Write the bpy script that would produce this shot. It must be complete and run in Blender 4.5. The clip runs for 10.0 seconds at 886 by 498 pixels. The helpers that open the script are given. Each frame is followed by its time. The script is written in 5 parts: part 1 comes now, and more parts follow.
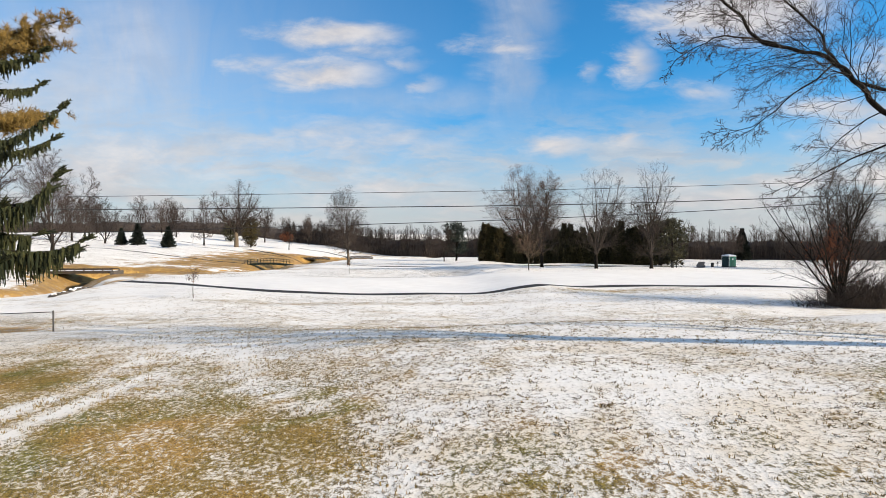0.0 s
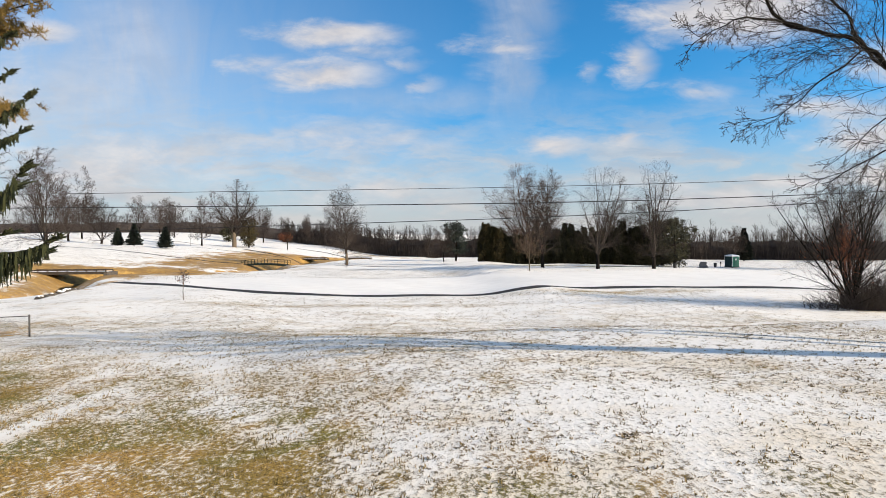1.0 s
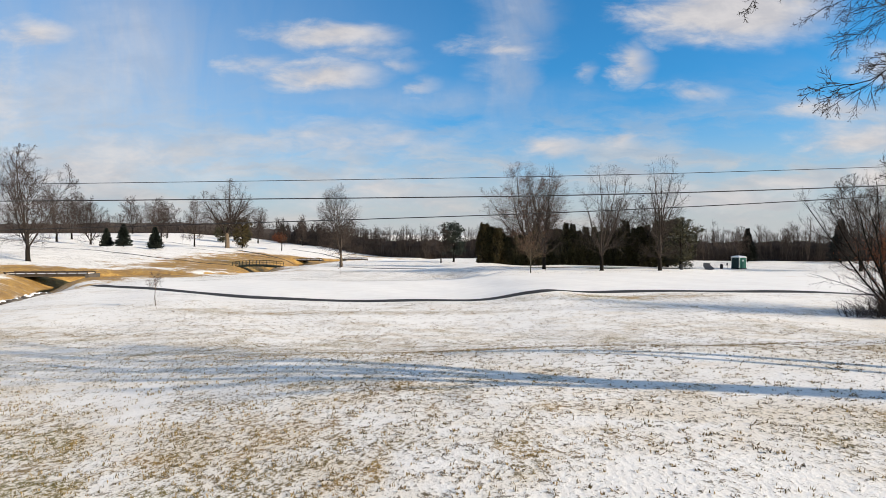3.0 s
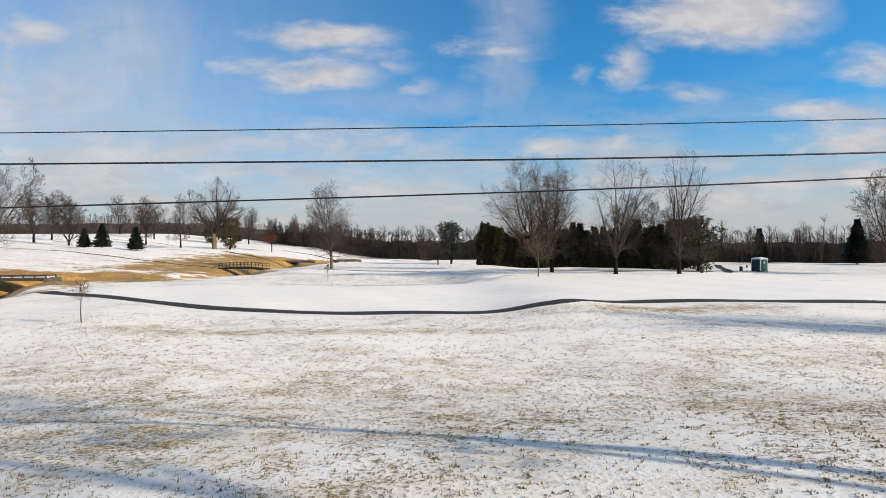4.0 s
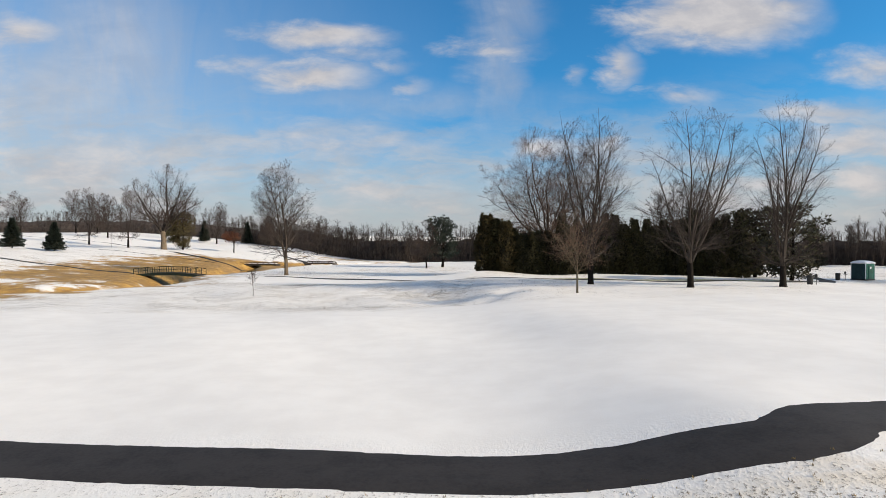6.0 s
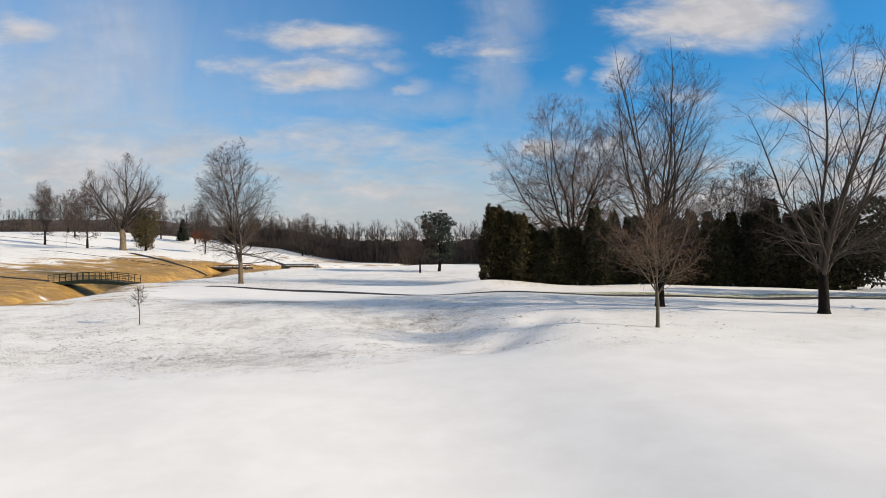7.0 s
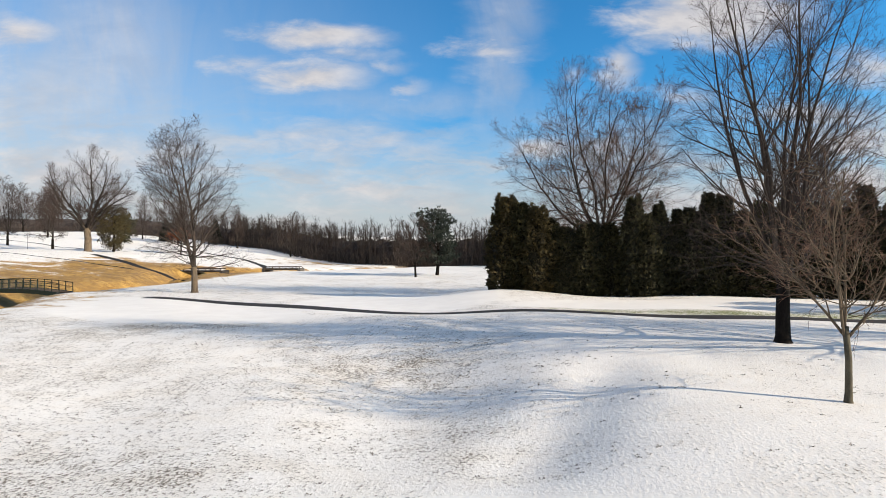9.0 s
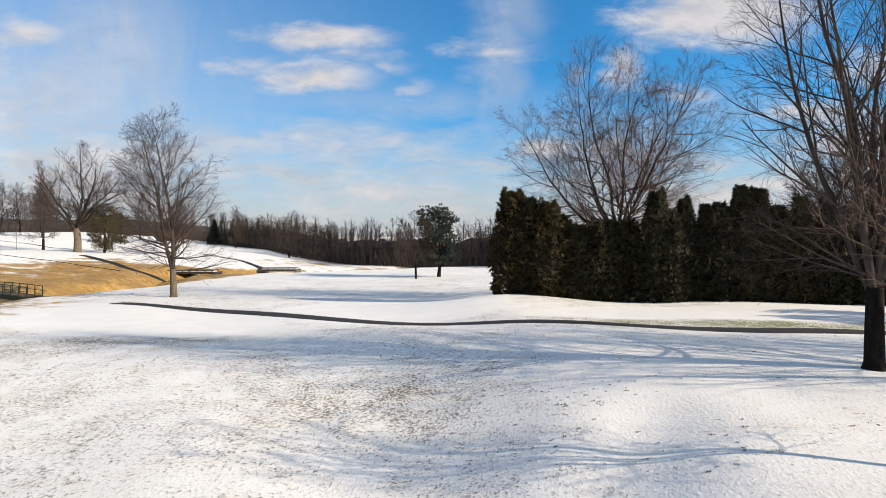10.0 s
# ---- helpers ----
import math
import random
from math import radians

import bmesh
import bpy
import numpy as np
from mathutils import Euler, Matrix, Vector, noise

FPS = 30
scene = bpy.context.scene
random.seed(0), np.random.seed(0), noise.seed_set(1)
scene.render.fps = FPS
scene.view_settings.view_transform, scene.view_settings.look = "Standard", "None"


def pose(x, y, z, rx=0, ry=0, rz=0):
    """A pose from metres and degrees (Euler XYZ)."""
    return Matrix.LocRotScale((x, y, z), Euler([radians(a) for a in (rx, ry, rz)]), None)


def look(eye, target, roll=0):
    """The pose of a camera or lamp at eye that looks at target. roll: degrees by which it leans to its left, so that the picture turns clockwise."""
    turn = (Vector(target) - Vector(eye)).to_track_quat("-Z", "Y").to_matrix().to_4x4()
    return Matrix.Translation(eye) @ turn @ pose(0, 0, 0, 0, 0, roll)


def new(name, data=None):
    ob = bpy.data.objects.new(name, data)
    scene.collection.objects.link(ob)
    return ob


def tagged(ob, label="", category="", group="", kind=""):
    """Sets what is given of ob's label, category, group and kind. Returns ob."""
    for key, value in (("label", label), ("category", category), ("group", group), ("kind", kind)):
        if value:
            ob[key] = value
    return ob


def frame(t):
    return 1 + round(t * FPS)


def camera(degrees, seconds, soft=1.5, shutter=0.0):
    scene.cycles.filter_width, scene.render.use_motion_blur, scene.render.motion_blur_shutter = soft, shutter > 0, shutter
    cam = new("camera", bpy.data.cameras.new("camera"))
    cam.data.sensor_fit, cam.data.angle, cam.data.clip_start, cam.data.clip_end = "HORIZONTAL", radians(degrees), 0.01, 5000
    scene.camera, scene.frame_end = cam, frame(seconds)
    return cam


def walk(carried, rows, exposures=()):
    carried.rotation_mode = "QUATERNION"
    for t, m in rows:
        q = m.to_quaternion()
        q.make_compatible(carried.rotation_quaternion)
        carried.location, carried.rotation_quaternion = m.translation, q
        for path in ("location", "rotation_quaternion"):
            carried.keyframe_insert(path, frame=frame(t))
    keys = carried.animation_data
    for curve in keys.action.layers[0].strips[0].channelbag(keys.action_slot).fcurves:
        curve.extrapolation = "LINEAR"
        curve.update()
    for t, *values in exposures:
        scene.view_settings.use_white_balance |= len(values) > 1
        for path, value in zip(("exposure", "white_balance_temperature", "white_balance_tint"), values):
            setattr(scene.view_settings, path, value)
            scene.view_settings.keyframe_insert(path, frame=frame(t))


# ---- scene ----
cam = camera(77.0, 10.0, soft=0.65)
# seconds, x, y, z, yaw, pitch, roll
PATH = [
    (0.00, 0.000, -10.629, 5.053, 0.000, -0.486, -0.037),
    (0.50, 0.049, -9.808, 5.054, -0.012, -0.481, -0.016),
    (1.00, 0.100, -8.987, 5.056, -0.029, -0.476, -0.001),
    (1.50, 0.157, -8.135, 5.058, -0.054, -0.471, 0.002),
    (2.00, 0.209, -7.246, 5.062, -0.089, -0.465, 0.000),
    (2.50, 0.213, -6.344, 5.067, -0.157, -0.447, -0.001),
    (2.70, 0.189, -5.964, 5.069, -0.202, -0.433, 0.000),
    (2.95, 0.140, -5.079, 5.072, -0.271, -0.412, 0.003),
    (3.20, 0.077, -3.582, 5.073, -0.351, -0.387, 0.005),
    (3.50, -0.007, -1.096, 5.071, -0.461, -0.355, 0.009),
    (3.80, -0.092, 2.005, 5.056, -0.591, -0.322, 0.013),
    (4.00, -0.144, 4.325, 5.039, -0.692, -0.302, 0.015),
    (4.25, -0.191, 7.368, 5.010, -0.828, -0.281, 0.019),
    (4.50, -0.197, 10.574, 4.978, -0.967, -0.269, 0.023),
    (4.75, -0.138, 13.937, 4.946, -1.096, -0.269, 0.027),
    (5.00, -0.001, 17.500, 4.916, -1.204, -0.274, 0.028),
    (5.25, 0.213, 21.312, 4.887, -1.287, -0.279, 0.026),
    (5.50, 0.491, 25.386, 4.865, -1.344, -0.280, 0.021),
    (5.70, 0.745, 28.910, 4.856, -1.375, -0.277, 0.016),
    (6.00, 1.158, 34.968, 4.864, -1.399, -0.269, 0.006),
    (6.25, 1.511, 40.658, 4.887, -1.407, -0.259, -0.003),
    (6.50, 1.841, 46.388, 4.917, -1.412, -0.250, -0.013),
    (6.80, 2.164, 52.599, 4.954, -1.423, -0.242, -0.027),
    (7.00, 2.316, 56.220, 4.976, -1.438, -0.239, -0.038),
    (7.25, 2.435, 59.836, 4.998, -1.464, -0.235, -0.052),
    (7.50, 2.498, 62.452, 5.013, -1.498, -0.230, -0.063),
    (7.75, 2.533, 64.193, 5.022, -1.535, -0.226, -0.070),
    (8.00, 2.561, 65.572, 5.026, -1.569, -0.222, -0.069),
    (8.50, 2.640, 68.227, 5.028, -1.602, -0.215, -0.042),
    (9.00, 2.787, 70.950, 5.034, -1.545, -0.217, 0.008),
    (9.50, 3.029, 73.724, 5.042, -1.368, -0.221, 0.060),
    (10.00, 3.353, 76.527, 5.030, -1.116, -0.212, 0.104),
]
walk(cam, [(t, pose(x, y, z, 90 + pitch, roll, yaw)) for t, x, y, z, yaw, pitch, roll in PATH],
     exposures=[(0.0, 0.45), (2.5, 0.37), (4.5, 0.24), (5.5, 0.20), (7.0, 0.22), (8.5, 0.36), (10.0, 0.43)])

# ---- light ----
SUN_ELEVATION, SUN_BEARING = 24.0, 111.0
sun_way = Vector((math.sin(radians(SUN_BEARING)) * math.cos(radians(SUN_ELEVATION)), math.cos(radians(SUN_BEARING)) * math.cos(radians(SUN_ELEVATION)), math.sin(radians(SUN_ELEVATION))))
sun = new("sun", bpy.data.lights.new("sun", "SUN"))
sun.data.energy, sun.data.angle, sun.data.color = 5.4, radians(0.53), (1.0, 0.85, 0.67)
sun.matrix_world = look(sun_way * 300, (0, 0, 0))


class Graph:
    """Short hand for node trees."""

    def __init__(self, tree):
        self.tree = tree
        tree.nodes.clear()

    def node(self, kind, inputs=None):
        n = self.tree.nodes.new(kind)
        for key, value in (inputs or {}).items():
            self.put(n.inputs[key], value)
        return n

    def put(self, socket, value):
        if isinstance(value, bpy.types.NodeSocket):
            self.tree.links.new(value, socket)
        elif isinstance(value, bpy.types.Node):
            self.tree.links.new(value.outputs[0], socket)
        else:
            socket.default_value = value

    def math(self, op, a, b=0.0, c=0.0):
        n = self.node("ShaderNodeMath", {0: a, 1: b, 2: c})
        n.operation = op
        return n.outputs[0]

    def vec(self, op, a, b=(0, 0, 0)):
        n = self.node("ShaderNodeVectorMath", {0: a, 1: b})
        n.operation = op
        return n.outputs["Value"] if op == "LENGTH" else n.outputs[0]

    def ramp(self, value, lo, hi, to_lo=0.0, to_hi=1.0, kind="SMOOTHSTEP"):
        n = self.node("ShaderNodeMapRange", {0: value, 1: lo, 2: hi, 3: to_lo, 4: to_hi})
        n.interpolation_type = kind
        return n.outputs[0]

    def noise(self, vector, scale, detail=4.0, rough=0.55, warp=0.0):
        return self.node("ShaderNodeTexNoise", {"Vector": vector, "Scale": scale, "Detail": detail, "Roughness": rough, "Distortion": warp}).outputs[0]

    def mix(self, fac, a, b):
        n = self.node("ShaderNodeMix")
        n.data_type = "RGBA"
        self.put(n.inputs[0], fac)
        for key, value in ((6, a), (7, b)):
            self.put(n.inputs[key], (*value, 1) if isinstance(value, tuple) and len(value) == 3 else value)
        return n.outputs[2]


# ---- sky: blue winter sky with scattered fair-weather clouds ----
world = bpy.data.worlds.new("winter_sky")
world.use_nodes = True
scene.world = world
g = Graph(world.node_tree)
sky = g.node("ShaderNodeTexSky")
sky.sky_type, sky.sun_disc = "NISHITA", False
sky.sun_elevation, sky.sun_rotation = radians(SUN_ELEVATION), radians(SUN_BEARING)
sky.altitude, sky.air_density, sky.dust_density, sky.ozone_density = 200.0, 1.0, 0.6, 2.2
blue = g.vec("MULTIPLY", sky.outputs[0], (0.31, 1.07, 1.48))
way = g.node("ShaderNodeTexCoord").outputs["Generated"]
axes = g.node("ShaderNodeSeparateXYZ", {0: way})
ahead = g.math("MAXIMUM", axes.outputs[1], 0.04)
u, v = g.math("DIVIDE", axes.outputs[0], ahead), g.math("DIVIDE", axes.outputs[2], ahead)
flat = g.node("ShaderNodeCombineXYZ", {0: u, 1: v, 2: 0.0}).outputs[0]
stretched = g.vec("MULTIPLY", flat, (1.0, 2.4, 1.0))
puff = g.node("ShaderNodeTexNoise", {"Vector": stretched, "Scale": 11.0, "Detail": 9.0, "Roughness": 0.60, "Distortion": 0.25})
broad = g.noise(stretched, 4.5, 4.0, 0.5)
shift = g.vec("MULTIPLY", g.vec("SUBTRACT", puff.outputs["Color"], (0.5, 0.5, 0.5)), (0.10, 0.045, 0.0))
warped = g.vec("ADD", flat, shift)
# centre u, v, half width, half height, thickness of the fair-weather clouds
CUMULUS = [
    (-0.195, 0.376, 0.130, 0.021, 1.0), (-0.150, 0.340, 0.110, 0.016, 0.55), (-0.205, 0.303, 0.120, 0.025, 1.0), (-0.320, 0.324, 0.075, 0.015, 0.5), (-0.075, 0.322, 0.060, 0.016, 0.5), (-0.040, 0.283, 0.055, 0.020, 0.6),
    (0.120, 0.352, 0.095, 0.022, 0.75), (0.520, 0.418, 0.170, 0.050, 1.3), (0.640, 0.440, 0.080, 0.030, 0.8), (0.345, 0.327, 0.040, 0.032, 0.75), (0.258, 0.312, 0.026, 0.016, 0.55),
    (0.462, 0.274, 0.080, 0.017, 0.65), (0.720, 0.242, 0.120, 0.020, 0.75), (0.760, 0.190, 0.130, 0.026, 0.95), (0.640, 0.112, 0.100, 0.017, 0.8), (0.800, 0.120, 0.055, 0.022, 0.9),
    (0.195, 0.180, 0.075, 0.021, 0.85), (0.330, 0.188, 0.030, 0.012, 0.7), (-0.720, 0.375, 0.090, 0.024, 0.85), (0.820, 0.330, 0.120, 0.030, 0.7),
]
HAZY = [
    (-0.150, 0.185, 0.200, 0.030, 0.70), (-0.620, 0.130, 0.300, 0.070, 0.75), (-0.120, 0.100, 0.260, 0.040, 0.6), (0.480, 0.085, 0.260, 0.030, 0.6), (-0.820, 0.250, 0.200, 0.120, 0.55), (-0.330, 0.175, 0.150, 0.030, 0.5),
]
cloud = 0.0
for cu, cv, ru, rv, thick in CUMULUS + HAZY:
    off = g.vec("MULTIPLY", g.vec("SUBTRACT", warped, (cu, cv, 0)), (1 / ru, 0.8 / rv, 0))
    cloud = g.math("MAXIMUM", cloud, g.ramp(g.vec("LENGTH", off), 1.45, 0.10, 0.0, thick, "LINEAR"))
# the noise eats into the edges of each cloud
ragged = g.math("ADD", g.math("MULTIPLY", g.math("SUBTRACT", puff.outputs[0], 0.5), 0.95), g.math("MULTIPLY", g.math("SUBTRACT", broad, 0.5), 0.6))
cloud = g.math("MULTIPLY", g.ramp(g.math("ADD", cloud, ragged), 0.08, 1.02, 0.0, 0.95), g.ramp(cloud, 0.0, 0.18))
# thin high streaks
wisp_flat = g.vec("MULTIPLY", flat, (5.0, 1.4, 1.0))
fibre = g.noise(wisp_flat, 2.6, 6.0, 0.62, 0.6)
STREAKS = [(0.120, 0.330, 0.060, 0.150, 0.62), (0.140, 0.420, 0.075, 0.080, 0.45), (-0.560, 0.340, 0.140, 0.160, 0.50), (-0.640, 0.260, 0.180, 0.110, 0.45), (0.030, 0.260, 0.280, 0.035, 0.30)]
streak = 0.0
for cu, cv, ru, rv, thick in STREAKS:
    off = g.vec("MULTIPLY", g.vec("SUBTRACT", warped, (cu, cv, 0)), (1 / ru, 1 / rv, 0))
    streak = g.math("MAXIMUM", streak, g.ramp(g.vec("LENGTH", off), 1.4, 0.0, 0.0, thick))
streak = g.math("MULTIPLY", streak, g.ramp(fibre, 0.25, 0.7, 0.3, 1.0, "LINEAR"))
# broken cloud over the unseen rest of the sky, thickened to fill the shadows
rest = g.ramp(g.noise(g.vec("MULTIPLY", way, (1.0, 1.0, 2.5)), 2.6, 7.0, 0.6), 0.40, 0.62, 0.0, 0.90)
front = g.ramp(axes.outputs[1], 0.30, 0.55)
seen = g.math("MAXIMUM", cloud, streak)
cover = g.math("ADD", g.math("MULTIPLY", seen, front), g.math("MULTIPLY", rest, g.math("SUBTRACT", 1.0, front)), 0.0)
cover = g.math("MINIMUM", cover, 1.0)
# pale band of haze above the horizon
low = g.ramp(axes.outputs[2], 0.25, 0.01, 0.0, 0.95)
side = g.math("MULTIPLY", g.ramp(u, 0.22, -0.70, 0.0, 0.80), g.ramp(axes.outputs[2], 0.55, 0.10, 0.15, 1.0))
low = g.math("MAXIMUM", low, g.math("MULTIPLY", side, g.ramp(fibre, 0.2, 0.75, 0.6, 1.0, "LINEAR")))
haze_sky = g.mix(low, blue, (4.6, 4.68, 4.80))
# grey-white banks low over the horizon
bank_flat = g.vec("MULTIPLY", warped, (1.0, 4.5, 1.0))
bank_noise = g.noise(bank_flat, 4.2, 7.0, 0.58, 0.3)
bank = g.math("MULTIPLY", g.ramp(bank_noise, 0.38, 0.66, 0.0, 0.80), g.ramp(axes.outputs[2], 0.30, 0.10, 0.0, 1.0))
bank_tone = g.mix(g.ramp(g.noise(bank_flat, 9.0, 5.0, 0.55), 0.35, 0.65), (4.15, 4.25, 4.55), (5.3, 5.15, 5.05))
haze_sky = g.mix(bank, haze_sky, bank_tone)
shade = g.ramp(puff.outputs[0], 0.35, 0.7, 0.0, 1.0)
white = g.mix(shade, (4.9, 4.8, 5.0), (6.3, 6.0, 5.9))
clouds = g.mix(cover, haze_sky, white)
back = g.node("ShaderNodeBackground", {"Color": clouds, "Strength": 0.093})
g.node("ShaderNodeOutputWorld", {0: back})


# ---- materials ----
def material(name):
    m = bpy.data.materials.new(name)
    m.use_nodes = True
    return m, Graph(m.node_tree)


def finish(gr, color, rough=0.8, metal=0.0, bump=None, strength=0.3, distance=0.02, spec=0.3):
    inputs = {"Base Color": color if not (isinstance(color, tuple) and len(color) == 3) else (*color, 1), "Roughness": rough, "Metallic": metal, "Specular IOR Level": spec}
    shader = gr.node("ShaderNodeBsdfPrincipled", inputs)
    if bump is not None:
        gr.put(shader.inputs["Normal"], gr.node("ShaderNodeBump", {"Height": bump, "Strength": strength, "Distance": distance}))
    gr.node("ShaderNodeOutputMaterial", {0: shader})


def simple(name, dark, light, scale=6.0, rough=0.8, metal=0.0, bump=0.3, spec=0.3, stretch=(1, 1, 1)):
    """A surface between two colours, mottled at two scales, each object a little different."""
    m, gr = material(name)
    where = gr.vec("MULTIPLY", gr.node("ShaderNodeTexCoord").outputs["Object"], stretch)
    big, fine = gr.noise(where, scale, 5.0, 0.6), gr.noise(where, scale * 9, 4.0, 0.6)
    own = gr.node("ShaderNodeObjectInfo").outputs["Random"]
    t = gr.math("ADD", gr.math("MULTIPLY", big, 0.6), gr.math("MULTIPLY", fine, 0.4))
    t = gr.math("ADD", t, gr.math("MULTIPLY", gr.math("SUBTRACT", own, 0.5), 0.18))
    finish(gr, gr.mix(gr.ramp(t, 0.32, 0.68), dark, light), rough, metal, gr.math("ADD", big, gr.math("MULTIPLY", fine, 0.5)), bump, 0.02, spec)
    return m


def leafy(name, dark, light, rough=0.7, scale=1.2):
    """Foliage: each clump of leaves has a tone of its own."""
    m, gr = material(name)
    where = gr.node("ShaderNodeTexCoord").outputs["Object"]
    island = gr.node("ShaderNodeNewGeometry").outputs["Random Per Island"]
    own = gr.node("ShaderNodeObjectInfo").outputs["Random"]
    t = gr.math("ADD", gr.math("MULTIPLY", island, 0.55), gr.math("MULTIPLY", gr.noise(where, scale, 3.0), 0.6))
    t = gr.math("ADD", t, gr.math("MULTIPLY", gr.math("SUBTRACT", own, 0.5), 0.2))
    finish(gr, gr.mix(gr.ramp(t, 0.25, 0.95), dark, light), rough, spec=0.25)
    return m


M_BARK = simple("dark_furrowed_bark", (0.006, 0.005, 0.0045), (0.024, 0.020, 0.016), 5.0, 0.92, bump=0.7, spec=0.08, stretch=(1, 1, 0.25))
M_BARK_PALE = simple("grey_brown_bark", (0.055, 0.042, 0.028), (0.17, 0.13, 0.088), 5.0, 0.9, bump=0.6, stretch=(1, 1, 0.25))
M_BARK_YOUNG = simple("smooth_grey_green_bark", (0.030, 0.027, 0.019), (0.105, 0.092, 0.062), 6.0, 0.85, bump=0.4, stretch=(1, 1, 0.3))
M_TWIG = simple("bare_brown_twigs", (0.020, 0.014, 0.012), (0.074, 0.050, 0.040), 1.5, 0.85, bump=0.0)
M_LIMB = simple("grey_bark_of_limbs", (0.014, 0.011, 0.009), (0.064, 0.050, 0.040), 4.0, 0.9, bump=0.5, stretch=(1, 1, 0.3))
M_TWIG_RED = simple("reddish_bare_twigs", (0.070, 0.040, 0.030), (0.20, 0.118, 0.078), 1.5, 0.85, bump=0.0)
M_TWIG_DARK = simple("dark_bare_twigs", (0.026, 0.021, 0.018), (0.078, 0.060, 0.050), 1.0, 0.9, bump=0.0)
M_RUST = leafy("withered_rust_leaves", (0.16, 0.045, 0.015), (0.40, 0.13, 0.045))
M_RUST_DARK = leafy("dull_rust_leaves", (0.07, 0.022, 0.010), (0.22, 0.072, 0.028))
M_SPRUCE = leafy("spruce_needles", (0.014, 0.020, 0.009), (0.065, 0.068, 0.024))
M_BLUE_SPRUCE = leafy("dark_blue_green_needles", (0.005, 0.009, 0.006), (0.020, 0.028, 0.020))
M_CEDAR = leafy("arborvitae_sprays", (0.007, 0.009, 0.004), (0.062, 0.056, 0.022))
# for the solid cores of conifers: shade between the sprays put into the colour
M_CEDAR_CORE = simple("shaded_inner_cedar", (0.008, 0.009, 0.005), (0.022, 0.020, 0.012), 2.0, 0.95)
M_CEDAR_BROWN = leafy("yellowish_cedar_sprays", (0.014, 0.013, 0.005), (0.075, 0.056, 0.018))
M_ASPHALT = simple("weathered_asphalt", (0.011, 0.010, 0.010), (0.030, 0.027, 0.026), 1.2, 0.85, bump=0.35)
M_STEEL = simple("galvanised_steel", (0.22, 0.22, 0.22), (0.40, 0.40, 0.40), 8.0, 0.5, 0.85, bump=0.1)
# brush of the wood's heart, darkened for the shade between its stems
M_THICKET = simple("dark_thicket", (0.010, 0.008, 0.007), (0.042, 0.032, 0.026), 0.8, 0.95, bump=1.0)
# paler copy of the thicket, the haze of distance put into its colour
M_THICKET_HAZED = simple("grey_brown_thicket", (0.030, 0.025, 0.023), (0.095, 0.078, 0.068), 0.8, 0.95, bump=1.0)
M_NEEDLE = leafy("golden_green_pine_needles", (0.050, 0.038, 0.011), (0.27, 0.17, 0.042))
M_FENCE = simple("dull_weathered_steel", (0.05, 0.048, 0.045), (0.13, 0.125, 0.12), 6.0, 0.65, 0.4, bump=0.1)
M_CABLE = simple("black_cable_sheath", (0.010, 0.010, 0.011), (0.028, 0.028, 0.030), 12.0, 0.55)
M_IRON = simple("dark_green_painted_steel", (0.005, 0.010, 0.008), (0.016, 0.028, 0.022), 4.0, 0.55, bump=0.1)
M_TIMBER = simple("weathered_timber", (0.022, 0.017, 0.013), (0.080, 0.062, 0.046), 4.0, 0.9, bump=0.5, stretch=(0.3, 1, 1))
M_TIMBER_PALE = simple("tan_weathered_timber", (0.16, 0.11, 0.065), (0.38, 0.28, 0.17), 3.0, 0.9, bump=0.5, stretch=(0.3, 1, 1))
M_STONE = simple("creek_wall_stone", (0.018, 0.016, 0.015), (0.12, 0.105, 0.09), 2.5, 0.92, bump=0.6)
M_SNOWCAP = simple("settled_snow", (0.78, 0.79, 0.81), (0.88, 0.88, 0.88), 2.0, 0.6, bump=0.2)
M_PLASTIC_GREEN = simple("green_moulded_plastic", (0.005, 0.075, 0.050), (0.012, 0.125, 0.085), 2.0, 0.45, bump=0.05)
M_PLASTIC_DARK = simple("dark_blue_green_plastic", (0.008, 0.028, 0.032), (0.018, 0.050, 0.055), 2.0, 0.5, bump=0.05)
M_PLASTIC_WHITE = simple("white_translucent_plastic", (0.66, 0.67, 0.67), (0.82, 0.82, 0.82), 2.0, 0.45, bump=0.05)
M_BLACK = simple("black_plastic", (0.010, 0.010, 0.010), (0.035, 0.035, 0.035), 4.0, 0.6)
M_WATER, gw = material("dark_creek_water")
finish(gw, (0.018, 0.020, 0.018), 0.06, bump=gw.noise(gw.node("ShaderNodeTexCoord").outputs["Object"], 2.5), strength=0.12, spec=0.5)

# snow over mown grass; thin: how much grass comes through, mown: close-cut turf, dry: tall golden grass
M_GROUND, gg = material("snow_over_grass")
place = gg.node("ShaderNodeNewGeometry").outputs["Position"]
level = gg.vec("MULTIPLY", place, (1, 1, 0.2))
layers = []
for attribute in ("thin", "mown", "dry", "straw", "lush"):
    layer = gg.node("ShaderNodeAttribute")
    layer.attribute_name = attribute
    layers.append(layer.outputs["Fac"])
thin, mown, dry, golden_lawn, lush = layers
patch = gg.noise(level, 0.16, 4.0, 0.6, 0.4)
blotch = gg.noise(gg.vec("MULTIPLY", level, (0.9, 0.75, 1)), 1.1, 5.0, 0.62, 0.3)
tuft = gg.noise(gg.vec("MULTIPLY", level, (1.0, 0.8, 1)), 9.5, 4.0, 0.62)
blade = gg.noise(level, 34.0, 4.0, 0.75)
grit = gg.noise(gg.vec("MULTIPLY", level, (1.0, 0.75, 1.0)), 17.0, 4.0, 0.72)
